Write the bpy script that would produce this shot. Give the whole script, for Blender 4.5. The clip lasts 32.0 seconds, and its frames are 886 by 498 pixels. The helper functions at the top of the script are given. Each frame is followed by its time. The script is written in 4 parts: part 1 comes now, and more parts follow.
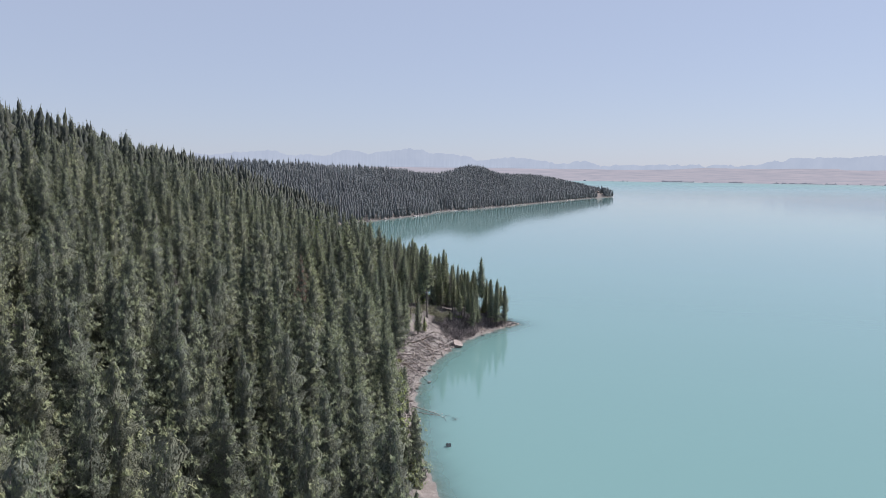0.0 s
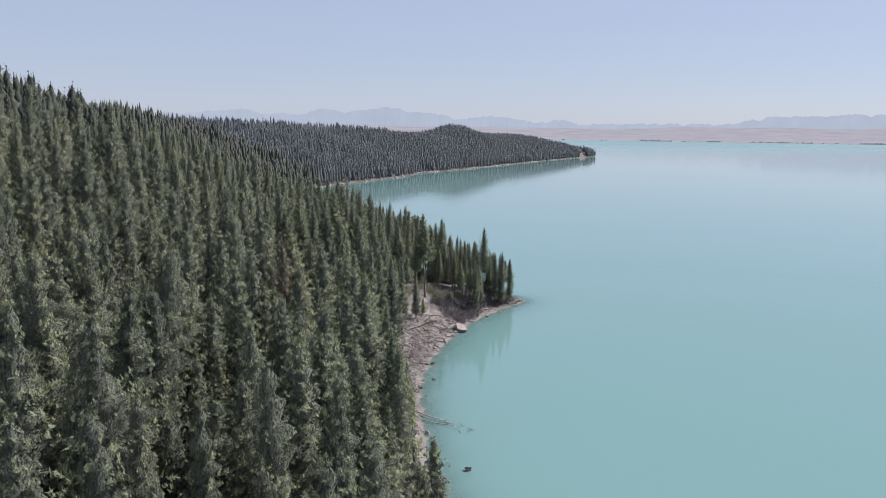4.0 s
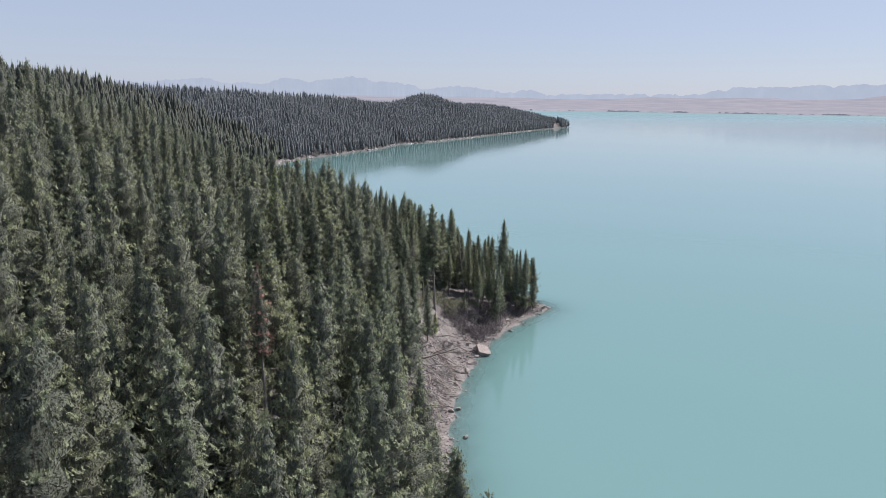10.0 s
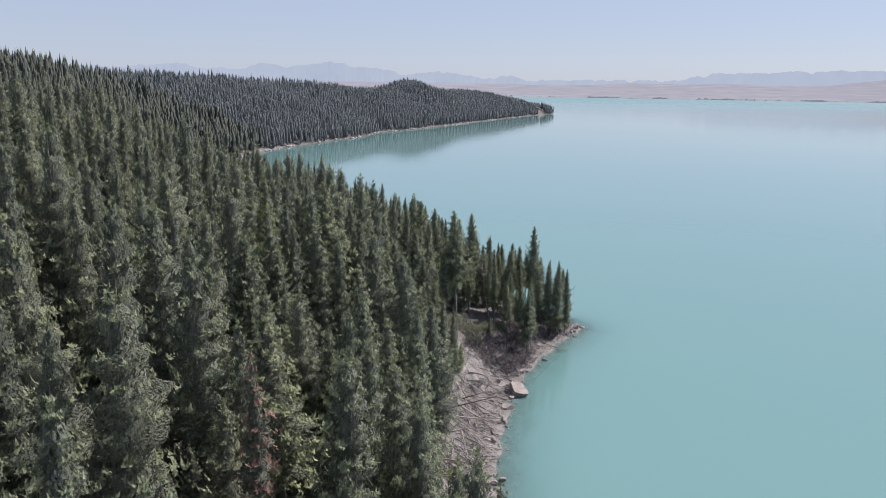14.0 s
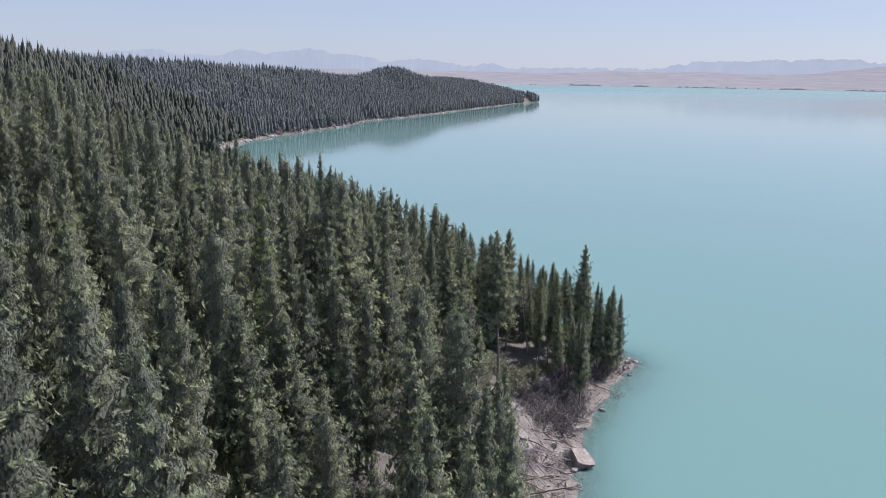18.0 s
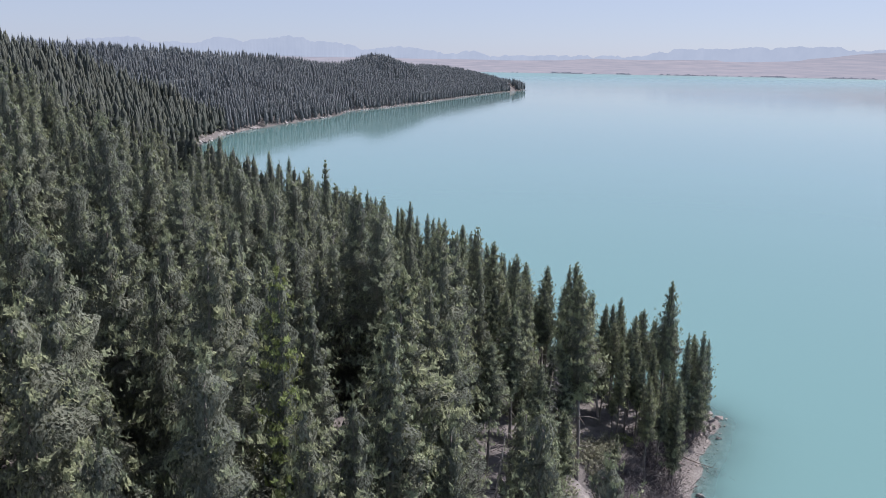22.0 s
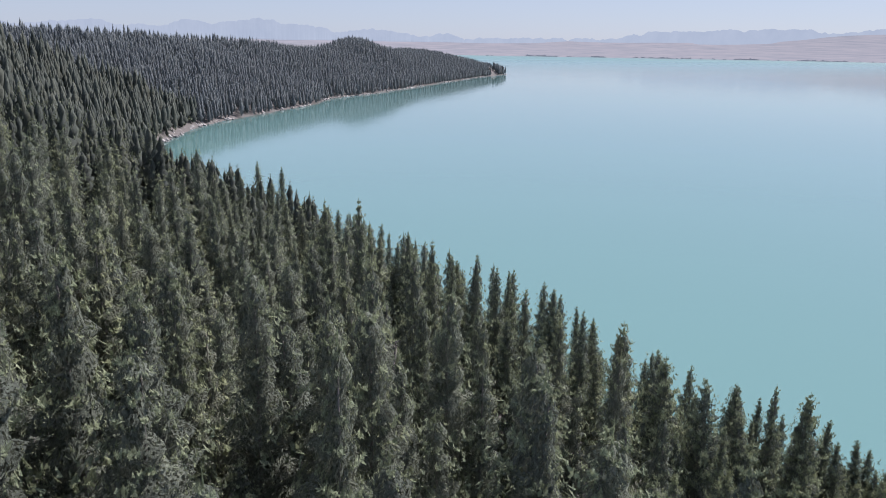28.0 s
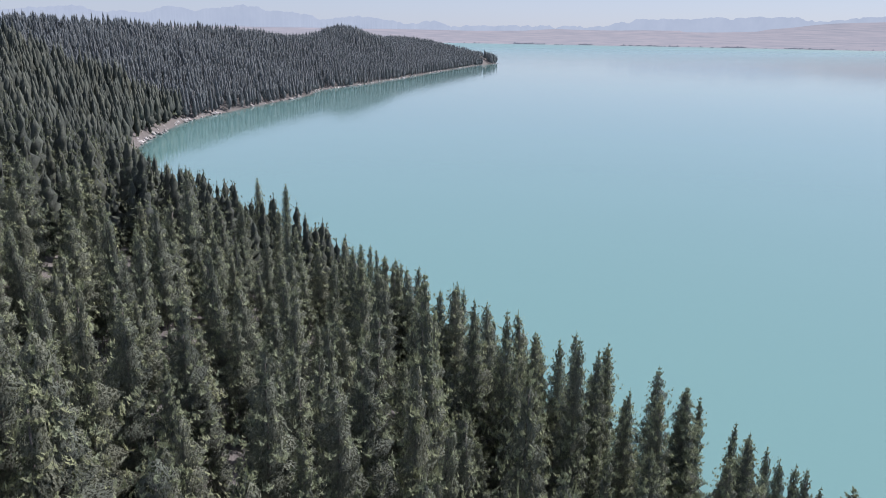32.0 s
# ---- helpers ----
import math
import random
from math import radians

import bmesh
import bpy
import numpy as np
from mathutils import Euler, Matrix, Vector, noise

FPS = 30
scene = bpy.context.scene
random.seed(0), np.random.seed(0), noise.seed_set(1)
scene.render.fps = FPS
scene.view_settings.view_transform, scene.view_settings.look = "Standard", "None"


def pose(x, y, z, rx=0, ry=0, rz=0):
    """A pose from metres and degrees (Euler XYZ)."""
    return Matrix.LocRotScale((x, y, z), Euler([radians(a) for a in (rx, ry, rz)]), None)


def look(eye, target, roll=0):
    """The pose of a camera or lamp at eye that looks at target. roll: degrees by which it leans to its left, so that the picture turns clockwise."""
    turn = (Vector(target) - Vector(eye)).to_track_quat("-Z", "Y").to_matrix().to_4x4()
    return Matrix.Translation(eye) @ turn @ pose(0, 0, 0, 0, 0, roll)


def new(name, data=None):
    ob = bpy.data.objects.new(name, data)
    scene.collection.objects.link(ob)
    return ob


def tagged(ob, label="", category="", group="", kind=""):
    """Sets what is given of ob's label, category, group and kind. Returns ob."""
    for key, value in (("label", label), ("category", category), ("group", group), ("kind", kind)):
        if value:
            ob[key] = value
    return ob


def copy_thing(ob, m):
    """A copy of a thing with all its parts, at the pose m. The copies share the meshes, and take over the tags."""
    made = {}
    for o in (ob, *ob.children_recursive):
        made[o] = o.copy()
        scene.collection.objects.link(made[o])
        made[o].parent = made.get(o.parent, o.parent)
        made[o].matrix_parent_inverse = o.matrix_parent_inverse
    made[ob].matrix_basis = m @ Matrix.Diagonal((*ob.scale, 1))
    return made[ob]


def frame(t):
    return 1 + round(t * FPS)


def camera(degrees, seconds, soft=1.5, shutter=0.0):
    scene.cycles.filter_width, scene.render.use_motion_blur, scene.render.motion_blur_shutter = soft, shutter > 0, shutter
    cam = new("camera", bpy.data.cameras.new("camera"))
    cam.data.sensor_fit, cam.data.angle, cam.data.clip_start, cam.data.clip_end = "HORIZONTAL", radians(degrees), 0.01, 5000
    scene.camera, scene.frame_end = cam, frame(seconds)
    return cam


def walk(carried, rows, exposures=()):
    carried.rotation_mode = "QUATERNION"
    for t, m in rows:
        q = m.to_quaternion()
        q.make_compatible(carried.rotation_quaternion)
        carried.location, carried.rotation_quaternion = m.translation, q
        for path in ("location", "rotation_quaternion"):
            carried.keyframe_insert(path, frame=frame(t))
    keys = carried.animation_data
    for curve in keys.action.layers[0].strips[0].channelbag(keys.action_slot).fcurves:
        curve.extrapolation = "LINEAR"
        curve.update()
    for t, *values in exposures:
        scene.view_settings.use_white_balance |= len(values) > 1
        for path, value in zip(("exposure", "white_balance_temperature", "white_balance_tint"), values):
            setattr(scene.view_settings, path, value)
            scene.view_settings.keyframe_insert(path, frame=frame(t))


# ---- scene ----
cam = camera(62.741, 32.0, soft=0.85)
# seconds, x, y, z, yaw, pitch, roll
ROWS = [
    (0.0, -0.000, -0.649, 38.102, 0.001, -5.980, -0.731),
    (0.5, -0.560, 1.902, 38.107, -0.217, -6.503, -0.722),
    (1.0, -1.120, 4.465, 38.107, -0.440, -6.980, -0.713),
    (1.5, -1.682, 7.039, 38.102, -0.711, -7.430, -0.701),
    (2.0, -2.244, 9.623, 38.091, -0.955, -7.861, -0.691),
    (2.5, -2.806, 12.216, 38.076, -1.205, -8.222, -0.680),
    (3.0, -3.369, 14.817, 38.057, -1.450, -8.535, -0.672),
    (3.5, -3.931, 17.426, 38.034, -1.632, -8.841, -0.672),
    (5.5, -6.173, 27.925, 37.911, -2.366, -9.803, -0.727),
    (6.0, -6.730, 30.562, 37.874, -2.602, -10.007, -0.745),
    (6.5, -7.286, 33.202, 37.835, -2.821, -10.198, -0.761),
    (7.0, -7.840, 35.845, 37.795, -2.951, -10.381, -0.773),
    (7.5, -8.391, 38.491, 37.754, -3.162, -10.557, -0.782),
    (8.0, -8.941, 41.138, 37.712, -3.419, -10.737, -0.784),
    (8.5, -9.488, 43.786, 37.670, -3.684, -10.890, -0.778),
    (9.0, -10.032, 46.435, 37.627, -3.939, -11.045, -0.772),
    (9.5, -10.573, 49.085, 37.585, -4.203, -11.218, -0.766),
    (10.0, -11.112, 51.734, 37.542, -4.461, -11.361, -0.763),
    (10.5, -11.647, 54.382, 37.501, -4.724, -11.510, -0.762),
    (11.0, -12.179, 57.029, 37.460, -4.956, -11.642, -0.759),
    (11.5, -12.708, 59.675, 37.421, -5.053, -11.766, -0.757),
    (12.0, -13.232, 62.318, 37.383, -5.198, -11.889, -0.757),
    (12.5, -13.754, 64.959, 37.346, -5.408, -12.001, -0.760),
    (13.0, -14.271, 67.598, 37.312, -5.639, -12.134, -0.770),
    (13.5, -14.784, 70.234, 37.280, -5.880, -12.269, -0.789),
    (14.0, -15.294, 72.866, 37.250, -6.096, -12.401, -0.818),
    (14.5, -15.799, 75.495, 37.223, -6.323, -12.513, -0.851),
    (16.5, -17.776, 85.970, 37.145, -7.036, -12.970, -0.944),
    (17.0, -18.259, 88.578, 37.134, -7.213, -13.113, -0.955),
    (17.5, -18.737, 91.182, 37.127, -7.409, -13.221, -0.959),
    (18.0, -19.211, 93.780, 37.124, -7.639, -13.322, -0.963),
    (18.5, -19.680, 96.374, 37.125, -7.871, -13.424, -0.971),
    (19.0, -20.144, 98.963, 37.131, -8.083, -13.558, -0.987),
    (19.5, -20.604, 101.547, 37.142, -8.302, -13.674, -1.002),
    (20.0, -21.058, 104.126, 37.157, -8.469, -13.772, -1.006),
    (20.5, -21.508, 106.700, 37.177, -8.626, -13.878, -0.998),
    (21.0, -21.954, 109.269, 37.202, -8.778, -13.987, -0.983),
    (21.5, -22.394, 111.834, 37.232, -8.964, -14.110, -0.958),
    (22.0, -22.830, 114.393, 37.268, -9.146, -14.211, -0.927),
    (22.5, -23.261, 116.948, 37.309, -9.326, -14.327, -0.889),
    (23.0, -23.687, 119.499, 37.355, -9.527, -14.424, -0.854),
    (23.5, -24.109, 122.045, 37.407, -9.710, -14.520, -0.830),
    (24.0, -24.525, 124.586, 37.465, -9.932, -14.612, -0.815),
    (24.5, -24.938, 127.124, 37.529, -10.128, -14.706, -0.809),
    (25.0, -25.346, 129.658, 37.599, -10.280, -14.806, -0.807),
    (25.5, -25.749, 132.188, 37.675, -10.459, -14.908, -0.812),
    (27.5, -27.320, 142.279, 38.042, -11.117, -15.354, -0.850),
    (28.0, -27.702, 144.796, 38.150, -11.265, -15.447, -0.863),
    (28.5, -28.080, 147.311, 38.264, -11.395, -15.536, -0.873),
    (29.0, -28.455, 149.825, 38.385, -11.539, -15.638, -0.890),
    (29.5, -28.826, 152.338, 38.512, -11.679, -15.738, -0.911),
    (30.0, -29.194, 154.851, 38.646, -11.828, -15.863, -0.925),
    (30.5, -29.558, 157.363, 38.787, -11.964, -15.993, -0.931),
    (31.0, -29.919, 159.877, 38.934, -12.086, -16.084, -0.928),
    (31.5, -30.277, 162.391, 39.089, -12.223, -16.210, -0.920),
    (32.0, -30.632, 164.907, 39.249, -12.347, -16.354, -0.911),
]
walk(cam, [(t, pose(x, y, z, 90 + pitch, roll, yaw)) for t, x, y, z, yaw, pitch, roll in ROWS], [(0.0, 0.85, 6450, 17), (14.0, 0.86, 6420, 17), (20.0, 0.87, 6250, 19), (32.0, 0.87, 6250, 18)])

# ---- world, sun, exposure ----
SUN_AZ, SUN_EL = radians(64), radians(49)      # azimuth from +y towards +x
world = bpy.data.worlds.new("world")
scene.world = world
world.use_nodes = True
wn, wl = world.node_tree.nodes, world.node_tree.links
sky = wn.new("ShaderNodeTexSky")
sky.sky_type, sky.sun_disc = "NISHITA", False
sky.sun_elevation, sky.sun_rotation = SUN_EL, SUN_AZ
sky.altitude, sky.air_density, sky.dust_density, sky.ozone_density = 500, 1.0, 0.6, 3.0
veil = wn.new("ShaderNodeMix")                  # thin even summer haze over the whole sky
veil.data_type = "RGBA"
veil.inputs[0].default_value = 0.74
veil.inputs[7].default_value = (3.58, 4.18, 5.22, 1)
wl.new(sky.outputs[0], veil.inputs[6])
wl.new(veil.outputs[2], wn["Background"].inputs[0])
wn["Background"].inputs[1].default_value = 0.0705
sun = new("sun", bpy.data.lights.new("sun", "SUN"))
sun.data.energy, sun.data.angle, sun.data.color = 4.2, radians(0.6), (1.0, 0.94, 0.86)
sun_way = Vector((math.sin(SUN_AZ) * math.cos(SUN_EL), math.cos(SUN_AZ) * math.cos(SUN_EL), math.sin(SUN_EL)))
sun.matrix_basis = look((0, 0, 200), Vector((0, 0, 200)) - sun_way)

# ---- helpers for materials ----


class Mat:
    """A node material under construction."""

    def __init__(self, name, rough=0.8, spec=0.3):
        self.m = bpy.data.materials.new(name)
        self.m.use_nodes = True
        self.n, self.l = self.m.node_tree.nodes, self.m.node_tree.links
        self.b = self.n["Principled BSDF"]
        self.b.inputs["Roughness"].default_value = rough
        self.b.inputs["Specular IOR Level"].default_value = spec
        self.out = self.n["Material Output"]

    def node(self, kind, **kw):
        nd = self.n.new(kind)
        for k, v in kw.items():
            nd.inputs[k.replace("_", " ")].default_value = v
        return nd

    def noise(self, scale, detail=4.0, rough=0.6, coords="Object", stretch=None):
        tc = self.n.new("ShaderNodeTexCoord")
        src = tc.outputs[coords]
        if stretch:
            mp = self.n.new("ShaderNodeMapping")
            mp.inputs["Scale"].default_value = stretch
            self.l.new(src, mp.inputs[0])
            src = mp.outputs[0]
        nz = self.node("ShaderNodeTexNoise", Scale=scale, Detail=detail, Roughness=rough)
        self.l.new(src, nz.inputs["Vector"])
        return nz.outputs["Fac"]

    def ramp(self, fac, stops):
        r = self.n.new("ShaderNodeValToRGB")
        while len(r.color_ramp.elements) < len(stops):
            r.color_ramp.elements.new(0.5)
        for e, (p, c) in zip(r.color_ramp.elements, stops):
            e.position, e.color = p, (*c, 1.0)
        self.l.new(fac, r.inputs[0])
        return r.outputs[0]

    def mix(self, fac, a, b, how="MIX"):
        x = self.n.new("ShaderNodeMix")
        x.data_type, x.blend_type = "RGBA", how
        for sock, v in ((x.inputs[0], fac), (x.inputs[6], a), (x.inputs[7], b)):
            if isinstance(v, bpy.types.NodeSocket):
                self.l.new(v, sock)
            elif isinstance(v, tuple):
                sock.default_value = (*v, 1.0)
            else:
                sock.default_value = v
        return x.outputs[2]

    def math(self, op, a, b=0.0, clamp=False):
        x = self.n.new("ShaderNodeMath")
        x.operation, x.use_clamp = op, clamp
        for sock, v in ((x.inputs[0], a), (x.inputs[1], b)):
            if isinstance(v, bpy.types.NodeSocket):
                self.l.new(v, sock)
            else:
                sock.default_value = v
        return x.outputs[0]

    def attr(self, name):
        a = self.n.new("ShaderNodeAttribute")
        a.attribute_name = name
        return a.outputs["Fac"]

    def color(self, sock):
        self.l.new(sock, self.b.inputs["Base Color"])

    def bump(self, fac, strength=0.5, dist=0.1):
        bp = self.node("ShaderNodeBump", Strength=strength, Distance=dist)
        self.l.new(fac, bp.inputs["Height"])
        self.l.new(bp.outputs[0], self.b.inputs["Normal"])
        return bp.outputs[0]


def foliage(name, dark, mid, light, yellow, through_light=0.3, ragged=0.0, grain=(0.78, 1.38), fine=1.0):
    """Needles: a tint per tree, a speck per spray, upright strands, part of the light passing through; ragged: open gaps between the needle tufts of a spray."""
    k = Mat(name, rough=0.75, spec=0.12)
    obj = k.n.new("ShaderNodeObjectInfo")
    geo = k.n.new("ShaderNodeNewGeometry")
    tree = k.math("FRACT", k.math("ADD", obj.outputs["Random"], k.attr("tint")))
    leaf = geo.outputs["Random Per Island"]
    col = k.ramp(leaf, [(0.0, dark), (0.45, mid), (1.0, light)])
    col = k.mix(k.math("MULTIPLY", k.math("SUBTRACT", tree, 0.45, True), 1.1, True), col, yellow)
    col = k.mix(k.math("MULTIPLY", k.math("SUBTRACT", 0.4, tree, True), 0.9, True), col, (0.52, 0.54, 0.55), "MULTIPLY")
    tuft = k.noise(11.0 * fine, 4, 0.75, stretch=(1, 1, 0.45))
    lo, hi = grain
    col = k.mix(1.0, col, k.ramp(tuft, [(0.36, (lo, lo, lo * 1.04)), (0.5, (0.98, 0.98, 0.98)), (0.66, (hi, hi, hi * 0.97))]), "MULTIPLY")
    k.color(col)
    k.bump(tuft, 0.7, 0.2 / fine)
    tl = k.n.new("ShaderNodeBsdfTranslucent")
    k.l.new(k.mix(0.35, col, yellow), tl.inputs[0])
    mx = k.n.new("ShaderNodeMixShader")
    mx.inputs[0].default_value = through_light
    k.l.new(k.b.outputs[0], mx.inputs[1])
    k.l.new(tl.outputs[0], mx.inputs[2])
    if ragged:
        gap = k.n.new("ShaderNodeBsdfTransparent")
        cut = k.n.new("ShaderNodeMixShader")
        k.l.new(k.ramp(k.noise(13.0 * fine, 3, 0.65, stretch=(1, 1, 0.5)), [(ragged - 0.015, (1, 1, 1)), (ragged + 0.015, (0, 0, 0))]), cut.inputs[0])
        k.l.new(mx.outputs[0], cut.inputs[1])
        k.l.new(gap.outputs[0], cut.inputs[2])
        mx = cut
    k.l.new(mx.outputs[0], k.out.inputs[0])
    return k.m


NEEDLES = foliage("pine_needles", (0.116, 0.138, 0.106), (0.152, 0.180, 0.130), (0.202, 0.234, 0.160), (0.214, 0.226, 0.134), ragged=0.42, grain=(0.72, 1.32))
SPRAYS = foliage("pine_sprays", (0.186, 0.222, 0.156), (0.240, 0.280, 0.188), (0.286, 0.330, 0.212), (0.294, 0.318, 0.180), through_light=0.3, ragged=0.44, grain=(0.72, 1.32))
# the inner crowns' shade is put into their colour: darker copies of the needles
SHADE_NEEDLES = foliage("inner_needles_shade_tone", (0.122, 0.141, 0.120), (0.149, 0.169, 0.141), (0.175, 0.198, 0.158), (0.177, 0.190, 0.141), through_light=0.22, ragged=0.5, grain=(0.6, 1.4), fine=0.75)
SHADE_NEEDLES_FAR = foliage("inner_needles_deep_shade_tone", (0.082, 0.095, 0.088), (0.105, 0.120, 0.108), (0.128, 0.145, 0.128), (0.120, 0.128, 0.102), grain=(0.6, 1.35))
# distance haze over the headland is mixed into this needle colour
FAR_NEEDLES = foliage("haze_tinted_needles", (0.146, 0.172, 0.190), (0.178, 0.207, 0.226), (0.210, 0.240, 0.254), (0.192, 0.212, 0.224), through_light=0.45, ragged=0.42, grain=(0.7, 1.3), fine=0.14)
YOUNG = foliage("fresh_needles", (0.15, 0.20, 0.075), (0.24, 0.31, 0.12), (0.34, 0.41, 0.18), (0.36, 0.35, 0.14), ragged=0.43)
RUST = foliage("dead_rusty_needles", (0.20, 0.125, 0.108), (0.29, 0.18, 0.15), (0.38, 0.245, 0.205), (0.30, 0.20, 0.165), ragged=0.47)
SHRUB = foliage("dry_shrub_leaves", (0.16, 0.165, 0.125), (0.23, 0.235, 0.17), (0.31, 0.315, 0.235), (0.28, 0.28, 0.20))

k = Mat("bark", 0.9, 0.15)
k.color(k.ramp(k.noise(3.0, 6, 0.7, stretch=(1, 1, 0.15)), [(0.3, (0.11, 0.10, 0.095)), (0.55, (0.20, 0.185, 0.175)), (0.8, (0.32, 0.30, 0.285))]))
k.bump(k.noise(9.0, 5, 0.7, stretch=(1, 1, 0.2)), 0.6, 0.05)
BARK = k.m
k = Mat("weathered_wood", 0.85, 0.2)
oi = k.n.new("ShaderNodeObjectInfo")
grain = k.ramp(k.noise(2.5, 6, 0.7, stretch=(6, 6, 0.5)), [(0.25, (0.20, 0.17, 0.15)), (0.55, (0.42, 0.39, 0.37)), (0.85, (0.72, 0.69, 0.66))])
k.color(k.mix(oi.outputs["Random"], grain, (0.42, 0.37, 0.33), "MULTIPLY"))
k.bump(k.noise(6.0, 5, 0.7, stretch=(6, 6, 0.5)), 0.5, 0.03)
DRIFTWOOD = k.m
k = Mat("dead_brush_twigs", 0.9, 0.15)
gi = k.n.new("ShaderNodeNewGeometry")
k.color(k.ramp(gi.outputs["Random Per Island"], [(0.0, (0.056, 0.052, 0.06)), (0.65, (0.122, 0.112, 0.121)), (1.0, (0.31, 0.29, 0.292))]))
BRUSH = k.m
k = Mat("grey_rock", 0.85, 0.25)
oi = k.n.new("ShaderNodeObjectInfo")
gi = k.n.new("ShaderNodeNewGeometry")
rk = k.ramp(k.noise(2.4, 8, 0.65), [(0.3, (0.12, 0.11, 0.105)), (0.5, (0.26, 0.245, 0.235)), (0.75, (0.42, 0.40, 0.385))])
k.color(k.mix(k.math("MULTIPLY", k.math("FRACT", k.math("ADD", oi.outputs["Random"], gi.outputs["Random Per Island"])), 0.6), rk, (0.30, 0.25, 0.225)))
k.bump(k.noise(7.0, 8, 0.7), 0.7, 0.08)
ROCK = k.m
k = Mat("pale_grey_rock", 0.9, 0.2)
gi = k.n.new("ShaderNodeNewGeometry")
k.color(k.mix(1.0, k.ramp(gi.outputs["Random Per Island"], [(0.0, (0.22, 0.215, 0.215)), (0.6, (0.33, 0.322, 0.318)), (1.0, (0.48, 0.47, 0.46))]), k.ramp(k.noise(1.5, 6, 0.7), [(0.35, (0.75, 0.75, 0.76)), (0.65, (1.1, 1.1, 1.1))]), "MULTIPLY"))
k.bump(k.noise(3.0, 6, 0.7), 0.6, 0.15)
PALE_ROCK = k.m

# forest floor, bare slipped bank and shingle: one sheet, told apart by where the soil is bare
k = Mat("ground_soil", 0.95, 0.1)
litter = k.ramp(k.noise(0.9, 8, 0.7), [(0.3, (0.085, 0.08, 0.08)), (0.55, (0.135, 0.127, 0.124)), (0.8, (0.20, 0.19, 0.178))])
soil = k.ramp(k.noise(1.1, 9, 0.72), [(0.28, (0.10, 0.095, 0.092)), (0.5, (0.20, 0.19, 0.185)), (0.72, (0.36, 0.343, 0.33))])
soil = k.mix(k.ramp(k.noise(0.25, 5, 0.6), [(0.4, (0, 0, 0)), (0.62, (0.7, 0.7, 0.7))]), soil, (0.155, 0.140, 0.132))
edge = k.math("ADD", k.attr("bare"), k.math("MULTIPLY", k.math("SUBTRACT", k.noise(0.5, 6, 0.7), 0.5), 0.9))
edge = k.ramp(edge, [(0.38, (0, 0, 0)), (0.62, (1, 1, 1))])
k.color(k.mix(edge, litter, soil))
k.bump(k.noise(2.0, 9, 0.75), 0.8, 0.25)
SOIL = k.m

# milky glacial water: clears only in the last hand's depth at the edge
k = Mat("glacial_water", 0.07, 0.46)
k.b.inputs["IOR"].default_value = 1.333
k.color(k.mix(k.noise(0.004, 3, 0.5), (0.110, 0.212, 0.213), (0.116, 0.219, 0.218)))
rip = k.math("ADD", k.math("MULTIPLY", k.noise(0.35, 4, 0.6, stretch=(1, 2.2, 1)), 1.0), k.math("MULTIPLY", k.noise(0.05, 3, 0.5), 2.0))
k.bump(rip, 0.06, 0.25)
clear = k.math("POWER", 2.718, k.math("MULTIPLY", k.math("MAXIMUM", k.math("ADD", k.attr("depth"), 0.02), 0.0), -2.3))
tr = k.n.new("ShaderNodeBsdfTransparent")
tr.inputs[0].default_value = (0.72, 0.86, 0.86, 1)
mx = k.n.new("ShaderNodeMixShader")
k.l.new(k.math("MULTIPLY", clear, 0.9), mx.inputs[0])
k.l.new(k.b.outputs[0], mx.inputs[1])
k.l.new(tr.outputs[0], mx.inputs[2])
k.l.new(mx.outputs[0], k.out.inputs[0])
far_out = k.n.new("ShaderNodeSeparateXYZ")
k.l.new(k.n.new("ShaderNodeTexCoord").outputs["Object"], far_out.inputs[0])
wind = k.math("MULTIPLY", k.math("DIVIDE", k.math("SUBTRACT", far_out.outputs[1], 900.0), 2200.0, True), 0.3)   # the open lake is ruffled by wind
k.l.new(k.math("ADD", wind, k.math("MULTIPLY", k.noise(0.012, 3, 0.6), 0.05)), k.b.inputs["Roughness"])
WATER = k.m


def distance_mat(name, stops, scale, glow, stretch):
    """Far land at the lake's end: its haze is painted in as a pale glowing colour."""
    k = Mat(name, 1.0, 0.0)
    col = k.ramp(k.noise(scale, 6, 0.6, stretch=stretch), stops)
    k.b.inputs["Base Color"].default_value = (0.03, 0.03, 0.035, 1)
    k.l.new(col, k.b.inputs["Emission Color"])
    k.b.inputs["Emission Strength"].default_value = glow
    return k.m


PLAIN = distance_mat("far_plain_haze_glow", [(0.3, (0.172, 0.184, 0.214)), (0.5, (0.214, 0.216, 0.242)), (0.7, (0.256, 0.246, 0.268))], 0.02, 1.0, (0.35, 0.35, 9.0))
PEAKS = distance_mat("far_mountains_haze_glow", [(0.3, (0.222, 0.262, 0.320)), (0.7, (0.246, 0.286, 0.342))], 0.012, 1.0, (1, 1, 0.5))
FARTREES = distance_mat("far_trees_haze_glow", [(0.3, (0.085, 0.10, 0.125)), (0.7, (0.125, 0.138, 0.16))], 0.05, 1.0, (1, 1, 1))

# ---- mesh helpers ----


